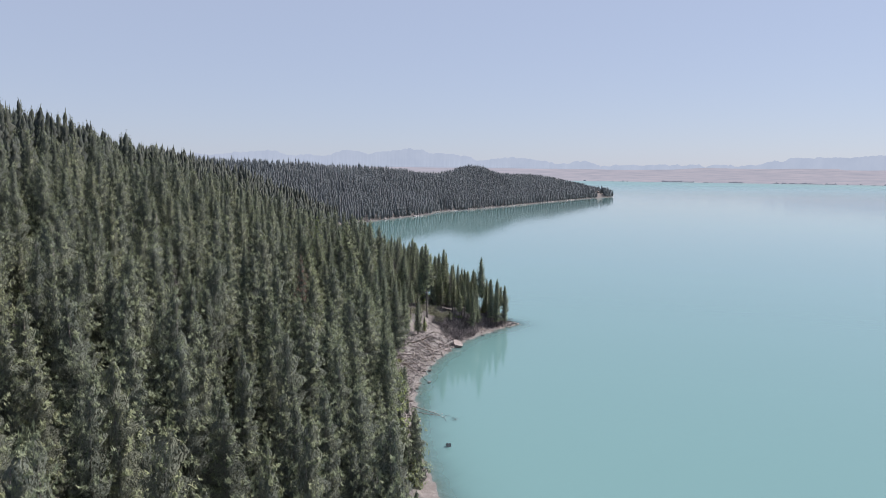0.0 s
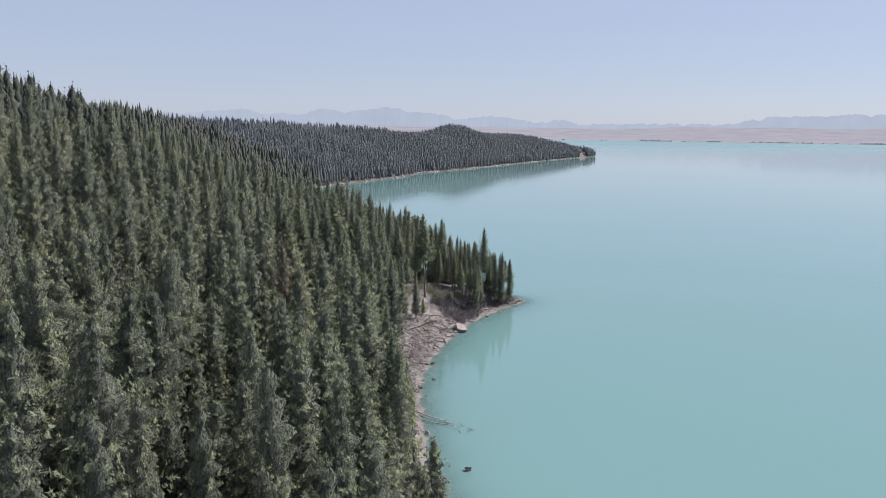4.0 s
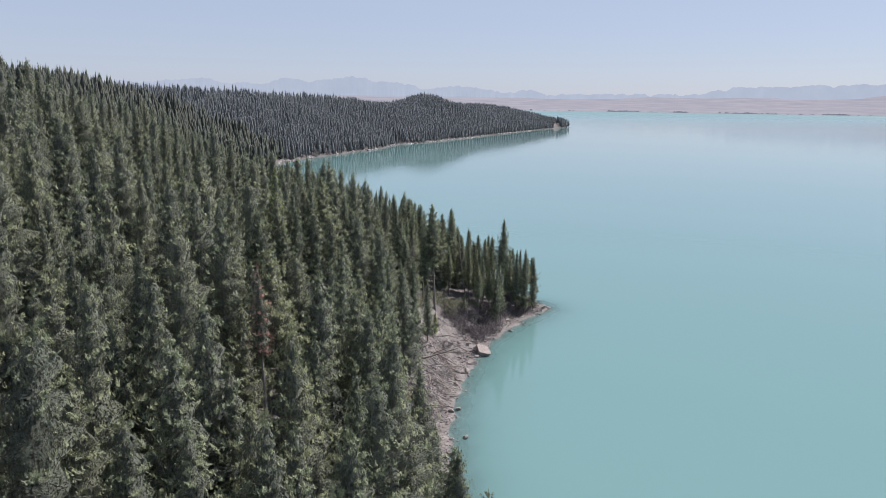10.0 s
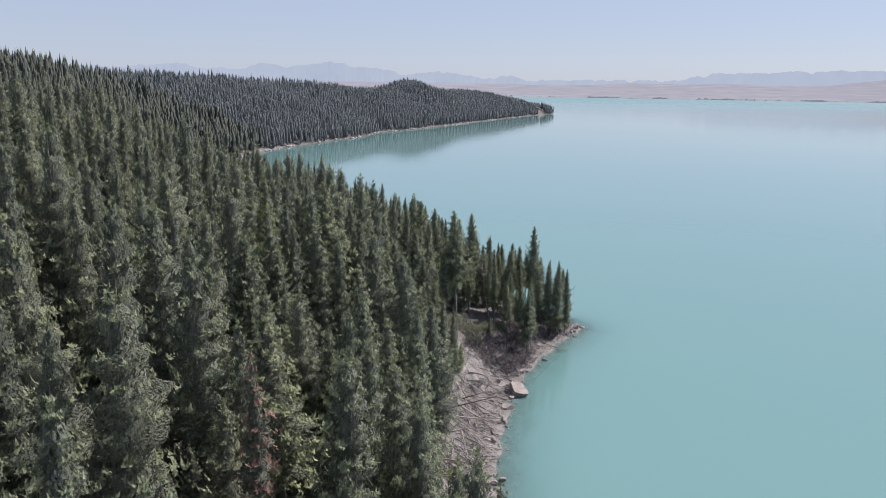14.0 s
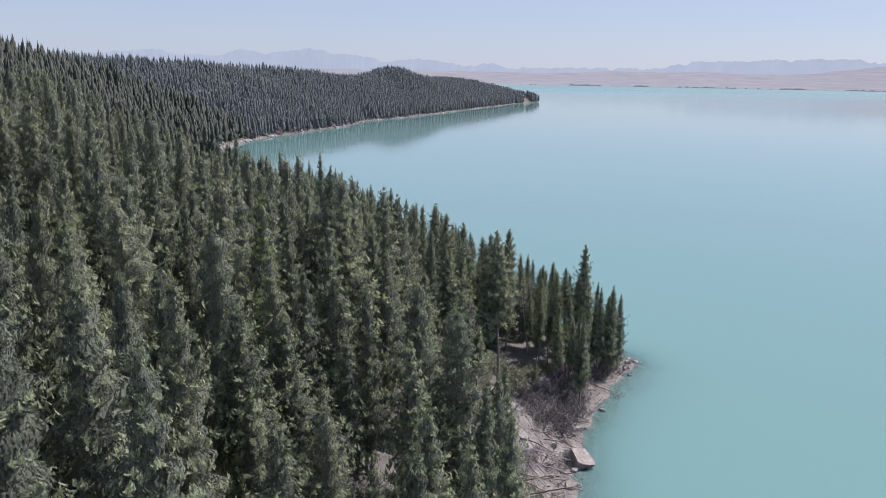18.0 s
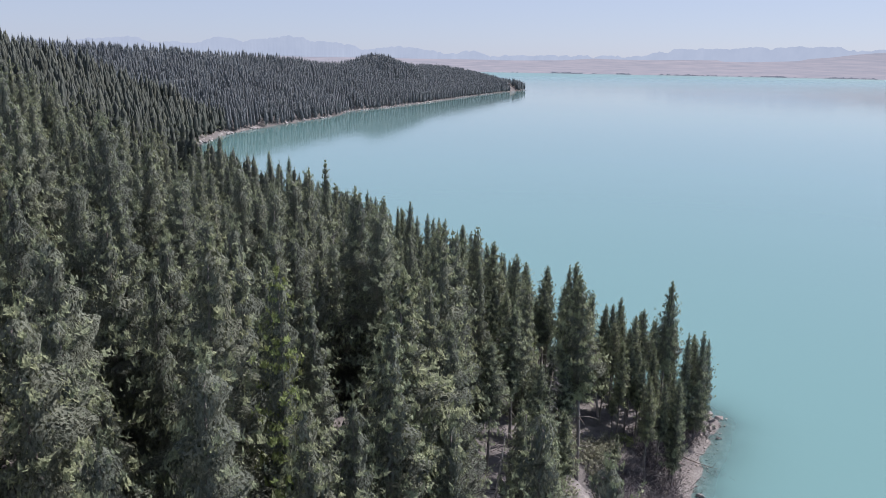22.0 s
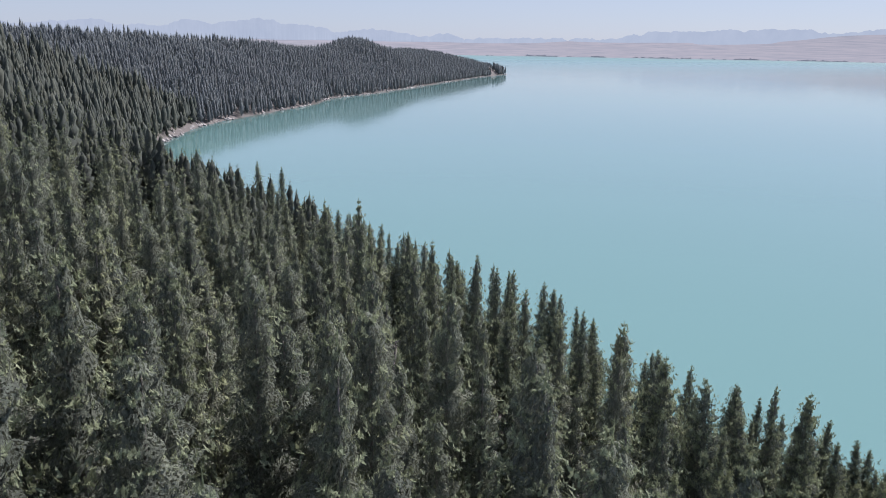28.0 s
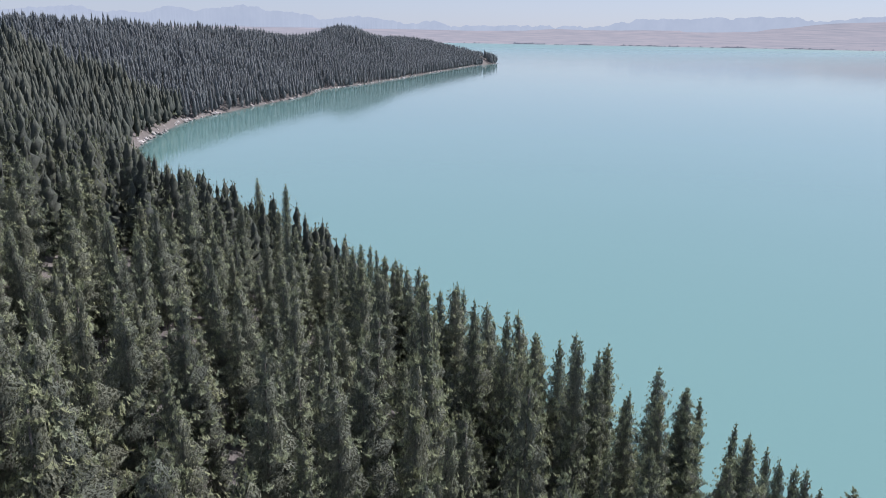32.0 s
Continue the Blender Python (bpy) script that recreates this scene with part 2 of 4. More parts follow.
def mesh_from(name, verts, faces, mats, tint=None, smooth=False, mat_index=None):
    """A mesh from arrays: verts (n, 3), faces (m, 3 or 4)."""
    verts, faces = np.asarray(verts, np.float32), np.asarray(faces, np.int32)
    me = bpy.data.meshes.new(name)
    per = faces.shape[1]
    me.vertices.add(len(verts))
    me.vertices.foreach_set("co", verts.ravel())
    me.loops.add(faces.size)
    me.loops.foreach_set("vertex_index", faces.ravel())
    me.polygons.add(len(faces))
    me.polygons.foreach_set("loop_start", np.arange(0, faces.size, per, dtype=np.int32))
    me.polygons.foreach_set("loop_total", np.full(len(faces), per, np.int32))
    if smooth:
        me.polygons.foreach_set("use_smooth", np.ones(len(faces), bool))
    for m in mats:
        me.materials.append(m)
    if mat_index is not None:
        me.polygons.foreach_set("material_index", np.asarray(mat_index, np.int32))
    if tint is not None:
        a = me.attributes.new("tint", "FLOAT", "POINT")
        a.data.foreach_set("value", np.asarray(tint, np.float32))
    me.update(calc_edges=True)
    return me


def part(name, me, parent, label=""):
    """One mesh as a part under a thing."""
    ob = new(name, me)
    ob.parent = parent
    return tagged(ob, label)


def thing(name, label, category, group="", at=None, me=None):
    ob = new(name, me)
    if at is not None:
        ob.matrix_basis = at
    return tagged(ob, label, category, group)


def tubes(paths, radii, sides=6):
    """Tapered tubes along lines of points: verts and triangles."""
    vs, fs, base = [], [], 0
    for pts, rad in zip(paths, radii):
        pts = np.asarray(pts, float)
        n = len(pts)
        d = np.gradient(pts, axis=0)
        d /= np.linalg.norm(d, axis=1)[:, None] + 1e-9
        ref = np.where(np.abs(d[:, 2:3]) < 0.9, [[0, 0, 1.0]], [[1.0, 0, 0]])
        u = np.cross(d, ref)
        u /= np.linalg.norm(u, axis=1)[:, None]
        w = np.cross(d, u)
        a = np.arange(sides) * 2 * np.pi / sides
        ring = pts[:, None] + np.asarray(rad)[:, None, None] * (np.cos(a)[None, :, None] * u[:, None] + np.sin(a)[None, :, None] * w[:, None])
        vs.append(ring.reshape(-1, 3))
        i, j = np.meshgrid(np.arange(n - 1), np.arange(sides), indexing="ij")
        p, q = i * sides + j, i * sides + (j + 1) % sides
        fs.append(np.concatenate([np.stack([p, q, q + sides], -1).reshape(-1, 3), np.stack([p, q + sides, p + sides], -1).reshape(-1, 3)]) + base)
        k0 = np.arange(1, sides - 1)
        fs.append(np.stack([k0 * 0, k0 + 1, k0], -1) + base)
        fs.append(np.stack([k0 * 0, k0, k0 + 1], -1) + base + (n - 1) * sides)
        base += n * sides
    return np.concatenate(vs), np.concatenate(fs)


# ---- the lie of the land ----
SHORE = [(120, -4800), (26, -160), (16, -40), (9, 30), (4, 62), (0, 82), (-3, 97), (-4, 112), (-4, 126), (-2, 140), (1, 150), (3.5, 157),
         (6, 163), (12, 172), (16.5, 177.5), (19, 181), (18.5, 184), (12.4, 187.8), (8, 193.3), (5.3, 200.3), (1.7, 209.3), (-3.2, 218.9), (-9.1, 231), (-14.8, 243.6),
         (-20.5, 258), (-25.5, 273), (-33, 287), (-44, 305), (-56, 330), (-70, 373), (-79, 410), (-80, 448), (-76, 500), (-69, 528), (-55, 561),
         (-36, 606), (-13, 658), (-3, 709), (37, 772), (78, 852), (142, 985), (222, 1145), (292, 1262), (299, 1276), (290, 1292), (0, 1420),
         (-420, 1600), (-4800, 3200), (-4800, -4800)]
SH = np.array(SHORE, float)


def inland(x, y):
    """Metres inland from the lake's edge; negative over the water."""
    x, y = np.asarray(x, float), np.asarray(y, float)
    best = np.full(x.shape, 1e9)
    inside = np.zeros(x.shape, bool)
    for (ax, ay), (bx, by) in zip(SH, np.roll(SH, -1, axis=0)):
        dx, dy = bx - ax, by - ay
        s = np.clip(((x - ax) * dx + (y - ay) * dy) / (dx * dx + dy * dy), 0, 1)
        best = np.minimum(best, np.hypot(x - ax - s * dx, y - ay - s * dy))
        cross = (ay > y) != (by > y)
        inside ^= cross & (x < dx * (y - ay) / (dy if dy else 1e-9) + ax)
    return np.where(inside, best, -best)


def ripple(x, y, size, seed=0.0):
    """Smooth waves of about that size, -1 to 1, to make outlines uneven."""
    a, b = x / size * 2 * np.pi, y / size * 2 * np.pi
    return (np.sin(a + 1.3 * np.sin(0.7 * b + seed)) * np.cos(0.9 * b + 1.1 * np.sin(0.8 * a - seed)) + 0.5 * np.sin(2.3 * a - 1.7 * b + seed * 2)) / 1.5


def slip(x, y):
    """1 within the slipped bank on the near shore, 0 away from it."""
    return np.clip((y - 78) / 8, 0, 1) * np.clip((167 - y) / 8, 0, 1) * (x > -30)


def smooth01(a, b, v):
    t = np.clip((v - a) / (b - a), 0, 1)
    return t * t * (3 - 2 * t)


def height(x, y, d=None):
    """The ground's height over the lake."""
    x, y = np.asarray(x, float), np.asarray(y, float)
    d = inland(x, y) if d is None else d
    d = d + 0.5 * ripple(x, y, 9, 1.0) * np.exp(-np.abs(d) / 12) + 0.25 * ripple(x, y, 3.1, 2.0) * np.exp(-np.abs(d) / 6)
    top = 42 + 4 * ripple(x, y, 420, 0.4) * smooth01(420, 300, y) - 2 * smooth01(300, 420, y) * smooth01(700, 560, y) - 13 * smooth01(800, 880, y + 0.4 * x)
    rise = (0.37 - 0.06 * smooth01(560, 760, y)) * np.maximum(d, 0)
    g = -5 * np.log(np.exp(-rise / 5) + np.exp(-top / 5)) + 5 * np.log(1 + np.exp(-top / 5))
    g = g + (3.0 * np.exp(-((y - 122) / 25) ** 2) - 4.6 * np.exp(-((y - 206) / 32) ** 2)) * smooth01(8, 24, d) * smooth01(95, 45, d) * (x > -140)
    g = g + 1.3 * smooth01(2, 6, d) - 0.22 * np.clip(d, 0, 2.5)
    g = g + 12 * np.exp(-(((x - 48) / 50) ** 2 + ((y - 1010) / 50) ** 2)) * smooth01(5, 60, d)
    g = g + (1.2 * ripple(x, y, 47, 3.0) * smooth01(15, 50, d) + 0.3 * ripple(x, y, 6.5, 5.0) * smooth01(2, 8, d))
    g = g + 2.2 * smooth01(132, 146, y) * smooth01(172, 163, y) * (x > -40) * smooth01(8.2, 11.2, d) * smooth01(34, 16, d)      # scarp at the head of the slip
    g = g + slip(x, y) * smooth01(1.5, 5, d) * smooth01(14, 9, d) * (0.45 * ripple(x, y, 5.3, 4.0) + 0.3 * ripple(x, y, 2.4, 6.0))
    return np.where(d > 0, g, np.maximum(0.22 * d, -6.0))


def steps(*runs):
    """Grid lines from runs of (start, end, step)."""
    out = []
    for a, b, s in runs:
        out.extend(np.arange(a, b, s))
    out.append(runs[-1][1])
    return np.unique(np.round(np.array(out, float), 3))


def sheet(xs, ys, zfun):
    X, Y = np.meshgrid(xs, ys)
    D = inland(X, Y)
    Z = zfun(X, Y, D)
    i, j = np.meshgrid(np.arange(len(ys) - 1), np.arange(len(xs) - 1), indexing="ij")
    p = (i * len(xs) + j).ravel()
    return np.stack([X, Y, Z], -1).reshape(-1, 3), np.stack([p, p + 1, p + 1 + len(xs), p + len(xs)], -1), D


xs = steps((-4800, -800, 400), (-800, -360, 40), (-360, -60, 7), (-60, -26, 2.5), (-26, 26, 0.8), (26, 330, 7), (330, 800, 50), (800, 4800, 500))
ys = steps((-4800, -400, 400), (-400, 20, 30), (20, 84, 4), (84, 200, 0.9), (200, 310, 3), (310, 1420, 7), (1420, 2400, 60), (2400, 4800, 400))
v, f, D = sheet(xs, ys, height)
me = mesh_from("ground", v, f, [SOIL], smooth=True)
gx, gy = v[:, 0], v[:, 1]
d1 = D.ravel()
reach = np.where(slip(gx, gy) > 0.3, 5.5 + 6.0 * smooth01(124, 142, gy) + 1.4 * ripple(gx, gy, 17, 0.3), np.where(gy > 330, -2.4 + 1.4 * ripple(gx, gy, 61, 0.9), 2.2 + 1.5 * ripple(gx, gy, 23, 0.9)))
bare = np.clip(0.5 + (reach - d1) / 5, 0, 1)
a = me.attributes.new("bare", "FLOAT", "POINT")
a.data.foreach_set("value", bare.astype(np.float32))
tagged(new("ground", me), "forest floor of brown needle litter ending in a bare pale shingle bank", "ground", kind="structure")

v, f, D = sheet(xs, ys, lambda x, y, d: 0.0 * x)
keep = (D.ravel()[f] < 25).any(axis=1)
f = f[keep]
used = np.unique(f)
remap = np.zeros(len(v), np.int32)
remap[used] = np.arange(len(used))
me = mesh_from("water", v[used], remap[f], [WATER], smooth=True)
a = me.attributes.new("depth", "FLOAT", "POINT")
a.data.foreach_set("value", (-height(v[used, 0], v[used, 1])).astype(np.float32))
tagged(new("water", me), "still milky turquoise glacial lake reflecting the pale sky", "lake", kind="structure")

# ---- the lake's far end ----
CX, CY = -15.0, 85.0


def ring(name, radii, zfun, az0, az1, step, mat, label, category, rows=None):
    az = np.radians(np.arange(az0, az1, step))
    A, R = np.meshgrid(az, np.array(radii, float))
    Z = zfun(np.degrees(A), R)
    V = np.stack([CX + R * np.sin(A), CY + R * np.cos(A), Z], -1).reshape(-1, 3)
    n = len(az)
    i, j = np.meshgrid(np.arange(len(radii) - 1), np.arange(n - 1), indexing="ij")
    p = (i * n + j).ravel()
    me = mesh_from(name, V, np.stack([p, p + 1, p + 1 + n, p + n], -1), [mat], smooth=True)
    return tagged(new(name, me), label, category, kind="structure")


def rough_line(az, seed, octaves):
    out, amp = 0.0 * az, 1.0
    for o in range(octaves):
        fr = 0.35 * 2.1 ** o
        u = az * fr + seed + o * 7.3
        i0 = np.floor(u)
        w = u - i0
        h0, h1 = np.sin(i0 * 127.1 + o) * 43758.5453, np.sin((i0 + 1) * 127.1 + o) * 43758.5453
        out = out + amp * ((h0 - np.floor(h0)) * (1 - w) + (h1 - np.floor(h1)) * w - 0.5)
        amp *= 0.55
    return out


PLAIN_TOP = ([-40, 12.4, 14.5, 18.0, 20.3, 23.1, 26.7, 29.0, 29.4, 31.9, 34.2, 34.8, 36.1, 37.7, 38.8, 42, 50, 70],
             [68, 74, 73, 78, 92, 85, 90, 90, 81, 83, 89, 101, 112, 130, 138, 146, 152, 160])
PEAK_TOP = ([-40, -18, -13.4, -11.7, -10.2, -9.4, -7.7, -6.5, -5.9, -4.9, -4.0, -2.8, -0.9, 0.4, 1.9, 2.8, 4.1, 5.6, 9.0, 11.3, 12.6, 14.3, 16.3, 18.8, 23.4, 25.9,
             29.1, 29.7, 31.4, 32.3, 34.4, 36.7, 37.7, 41.3, 44, 50, 70],
            [150, 140, 169, 147, 150, 134, 177, 176, 164, 180, 175, 200, 178, 159, 161, 130, 131, 147, 114, 124, 90, 106, 103, 106, 105, 149,
             156, 149, 166, 157, 170, 167, 149, 172, 165, 175, 180])


def plain_z(az, r):
    t = (r - 4500) / 250
    top = np.interp(az, *PLAIN_TOP) + 3 * rough_line(az, 3.0, 5)
    return np.where(t <= 0, -1.0, 1.5 + (top - 1.5) * np.clip(t, 0, 1) ** 1.2 + 3 * rough_line(az + r * 0.02, 9.0, 3) * (t < 1))


def peak_z(az, r):
    t = np.clip((r - 4760) / 80, 0, 1)
    top = np.interp(az, *PEAK_TOP) + 32 * (0.25 - np.abs(rough_line(az * 2.6, 1.0, 6)))
    return -2 + (top + 2) * t


ring("backdrop_plain", [4495, 4505, 4540, 4580, 4620, 4660, 4700, 4750], plain_z, -40, 75, 0.25, PLAIN, "far dry tussock plain, glowing in painted pinkish haze colours", "far shore")
ring("backdrop_mountains", [4760, 4790, 4815, 4840], peak_z, -45, 75, 0.06, PEAKS, "distant mountain range, glowing in painted pale blue haze colours", "mountains")
rng = np.random.default_rng(5)
vs, fs = [], []
for i in range(420):
    az = radians(rng.uniform(5, 50) if rng.random() < 0.12 else rng.choice([rng.uniform(17.2, 19.5), rng.uniform(22, 23), rng.uniform(25, 29), rng.uniform(32, 33.5), rng.uniform(36, 39)]))
    r, w, h = 4492 + rng.uniform(0, 10), rng.uniform(3, 12), rng.uniform(2.0, 5) + 6 * rng.random() ** 4
    c = np.array([CX + r * math.sin(az), CY + r * math.cos(az), 0.5])
    q = np.array([[-w, 0, 0], [w, 0, 0], [w * 0.7, 0, h * 0.7], [0, 0, h], [-w * 0.6, 0, h * 0.8], [0, -4, h * 0.4]])
    ca, sa = math.cos(-az), math.sin(-az)
    vs.append(np.stack([q[:, 0] * ca - q[:, 1] * sa, q[:, 0] * sa + q[:, 1] * ca, q[:, 2]], -1) + c)
    fs.append(np.array([[0, 1, 5], [1, 2, 5], [2, 3, 5], [3, 4, 5], [4, 0, 5]]) + 6 * i)
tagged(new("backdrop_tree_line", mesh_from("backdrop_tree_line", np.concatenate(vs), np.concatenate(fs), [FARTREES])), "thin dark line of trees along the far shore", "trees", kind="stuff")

# ---- pines ----


def pine_shape(rng, tall, wide, base, boughs, clumps, blades, size, core=8):
    """A conifer standing at the origin: whorls of boughs carrying clumps of upturned needle tufts, round an inner crown
    coloured as if in shade.
    Returns tuft verts, triangles; inner verts, triangles."""
    n = boughs
    f1, f2, q1, q2 = rng.uniform(8, 14), rng.integers(2, 4), rng.uniform(0, 6.28), rng.uniform(0, 6.28)

    taper = rng.uniform(0.6, 0.86) if core > 4 else 0.9

    def envelope(t, az):
        lump = 1 + (0.17 * np.sin(t * f1 + q1 + az) + 0.16 * np.sin(f2 * az + q2 + 5 * t)) * (1 - 0.4 * t)
        return (0.78 + 0.36 * taper) * wide * ((1 - t) ** taper * 0.985 + 0.015) * np.minimum(1, 0.62 + 2.6 * t) * lump

    layers = max(n / 4.6, 3.0)
    t = np.clip((np.floor(np.arange(n) / 4.6) + rng.uniform(0.0, 0.75, n)) / layers, 0, 0.985)
    az = np.arange(n) * 2.39996 + rng.uniform(-0.4, 0.4, n)
    rad = envelope(t, az) * rng.uniform(0.62, 1.12, n) * np.where(rng.random(n) < 0.12, 1.28, 1.0)
    z = (base + t * (1 - base)) * tall
    out = np.stack([np.cos(az), np.sin(az), 0 * az], -1)
    side = np.stack([-np.sin(az), np.cos(az), 0 * az], -1)
    lift = -0.22 + 0.75 * t + rng.normal(0, 0.14, n)
    s = np.clip(np.linspace(0.36, 1.0, clumps)[None] + rng.normal(0, 0.07, (n, clumps)), 0.2, 1.1)
    P = out[:, None] * (rad[:, None] * s)[..., None] + side[:, None] * (rng.normal(0, 0.16, (n, clumps)) * (rad[:, None] * s + 0.1 * (1 - t)[:, None]))[..., None]
    P[..., 2] = z[:, None] + rad[:, None] * s * lift[:, None] + 0.26 * rad[:, None] * s ** 3
    P = np.repeat(P.reshape(-1, 3), blades, 0)
    face = np.repeat(out, clumps * blades, 0)
    tt = np.repeat(t, clumps * blades)
    m = len(P)
    P = P + rng.normal(0, 0.34, (m, 3)) * size * (1 - 0.8 * tt)[:, None]
    # tufts overlap like shingles on the slope of the crown, one in five stands off
    loose = np.where(rng.random(m) < 0.2, 0.8, 0.36)[:, None]
    lie = face * 0.8 + [0, 0, 0.5] + rng.normal(0, 1, (m, 3)) * loose
    lie /= np.linalg.norm(lie, axis=1)[:, None]
    way = face * (0.45 - 0.25 * tt)[:, None] + rng.normal(0, 0.24, (m, 3)) + [0, 0, 1.0]
    way -= lie * (way * lie).sum(1)[:, None]
    way /= np.linalg.norm(way, axis=1)[:, None] + 1e-9
    flat = np.cross(way, lie)
    L = size * rng.uniform(0.65, 1.25, m) * (1 - 0.65 * tt ** 1.3)
    W = L * rng.uniform(0.34, 0.56, m)
    V = np.stack([P - way * (L * 0.3)[:, None] + flat * W[:, None] * 0.5, P - way * (L * 0.15)[:, None] - flat * W[:, None] * 0.5, P + way * (L * 0.7)[:, None]], 1).reshape(-1, 3)
    F = np.arange(len(V)).reshape(-1, 3)
    # leading shoot
    w = 0.05 + 0.04 * size
    tip = np.array([[-w, 0, tall * 0.93], [w, w * 0.5, tall * 0.93], [0, 0, tall * 1.02], [0, w, tall * 0.935], [w * 0.2, -w, tall * 0.935], [0, 0, tall * 1.02]])
    F = np.concatenate([F, np.array([[0, 1, 2], [3, 4, 5]]) + len(V)])
    V = np.concatenate([V, tip])
    # tiers of ragged boughs round a close inner crown
    C, T, base_i = [], [], 0
    shells = ((2 * core + 3, core + 1, 0.76, 0.42, 0.3), (core, core - 3, 0.4, 0.28, 0.15)) if core > 4 else ((core + 1, core + 1, 0.95, 0.74, 0.16),)
    for rows, sides, reach, inset, jag in shells:
        a = np.arange(sides) * 2 * np.pi / sides
        for r in range(rows):
            tr = np.clip((r + rng.uniform(-0.3, 0.3, sides)) / rows, 0, 0.985)
            turn = a + 0.5 * r + rng.uniform(-0.25, 0.25, sides)
            q = envelope(tr, turn) * rng.uniform(1 - jag, 1 + jag, sides) * (0.3 if r == 0 else reach if r % 2 else inset)
            C.append(np.stack([np.cos(turn) * q, np.sin(turn) * q, tall * (base + tr * (1 - base)) + (0.2 * q if r % 2 else 0 * q)], -1))
        C.append(np.array([[0, 0, tall * 0.97]]))
        for r in range(rows - 1):
            for j in range(sides):
                p, q = base_i + r * sides + j, base_i + r * sides + (j + 1) % sides
                T += [(p, q, q + sides), (p, q + sides, p + sides)]
        r = base_i + (rows - 1) * sides
        T += [(r + j, r + (j + 1) % sides, base_i + rows * sides) for j in range(sides)]
        base_i += rows * sides + 1
    return V, F, np.concatenate(C), np.array(T)


def trunk_shape(rng, tall, base, r0, stubs):
    """A tapered, slightly bent trunk with dead side stubs below the crown."""
    zz = np.linspace(-0.8, tall * 0.93, 7)
    bx, by = rng.normal(0, 0.12, 2)
    paths = [np.stack([bx * np.sin(zz * 0.4), by * np.sin(zz * 0.33), zz], -1)]
    radii = [r0 * (1 - 0.88 * np.clip(zz, 0, None) / tall) * np.where(zz < 0.1, 1.25, 1)]
    for i in range(stubs):
        z, az, L = rng.uniform(0.12, max(base, 0.3)) * tall, rng.uniform(0, 6.28), rng.uniform(0.4, 1.5)
        o = np.array([math.cos(az), math.sin(az), rng.uniform(-0.4, 0.3)])
        p = np.array([bx * math.sin(z * 0.4), by * math.sin(z * 0.33), z])
        paths.append([p, p + o * L * 0.5, p + o * L + np.array([0, 0, -0.15 * L])])
        radii.append([0.03, 0.022, 0.008])
    v0, f0 = tubes(paths[:1], radii[:1], 7)
    if stubs:
        v1, f1 = tubes(paths[1:], radii[1:], 3)
        return np.concatenate([v0, v1]), np.concatenate([f0, f1 + len(v0)])
    return v0, f0


def make_pine(rng, tall, wide, base, name, label, needles, boughs=104, clumps=4, blades=8, size=0.4):
    ob = thing(name, label, "pine tree", "pines along the shore")
    v, f = trunk_shape(rng, tall, base, 0.0095 * tall + 0.02, 16)
    part("trunk", mesh_from("trunk", v, f, [BARK]), ob)
    V, F, C, T = pine_shape(rng, tall, wide, base, boughs, clumps, blades, size, 9)
    part("crown", mesh_from("crown", np.concatenate([V, C]), np.concatenate([F, T + len(V)]), [needles, SHADE_NEEDLES], mat_index=np.r_[np.zeros(len(F)), np.ones(len(T))]), ob)
    return ob


rng = np.random.default_rng(11)


def scatter(x0, x1, y0, y1, gap):
    """Jittered places over a rectangle."""
    gx, gy = np.meshgrid(np.arange(x0, x1, gap), np.arange(y0, y1, gap))
    gx, gy = gx.ravel(), gy.ravel()
    gx = gx + (np.floor((gy - y0) / gap) % 2) * gap * 0.5
    return gx + rng.uniform(-0.42, 0.42, len(gx)) * gap, gy + rng.uniform(-0.42, 0.42, len(gy)) * gap


# trees that stand out singly: x, y, height of the tip over the lake, mould
EDGE_TREES = ((6.4, 176.8, 14.3, 1), (4.8, 177.6, 13.3, 5), (8.0, 178.2, 14.4, 9), (2.6, 178.9, 14.5, 5), (11.2, 178.6, 12.4, 3),
              (9.6, 176.5, 17.8, 9), (15.9, 179.3, 10.5, 0), (13.8, 176.9, 12.4, 0), (12.3, 177.0, 12.2, 3), (0.4, 177.5, 19.6, 1), (1.2, 181.3, 18.3, 3), (4.1, 182.3, 15.2, 0),
              (-0.9, 182.6, 17.9, 1), (-1.6, 180.6, 17.0, 5), (-7.5, 185.2, 21.5, 4), (-6.9, 180.9, 20.9, 1), (-4.9, 179.5, 19.9, 5), (-5.3, 196.9, 17.9, 8), (-5.6, 193.0, 16.0, 3))
COVE_TREES = ((-9.3, 200.3, 18.8, 4), (-4.1, 205.6, 16.3, 0), (-7.5, 211.0, 17.1, 3), (-9.5, 208.6, 18.2, 0), (-12.2, 206.2, 20.3, 4), (-13.1, 211.7, 18.6, 3), (-15.0, 213.0, 19.9, 0),
              (-17.0, 214.5, 20.4, 8), (-15.0, 228.3, 17.0, 2), (-22.3, 245.0, 16.3, 4), (-24.1, 237.7, 18.3, 2), (-25.2, 219.0, 23.1, 8), (-22.7, 204.5, 25.9, 3), (-21.6, 207.6, 22.5, 0),
              (-19.8, 194.7, 24.2, 4), (-34.4, 272.0, 19.2, 4), (-30.5, 274.7, 17.7, 0))
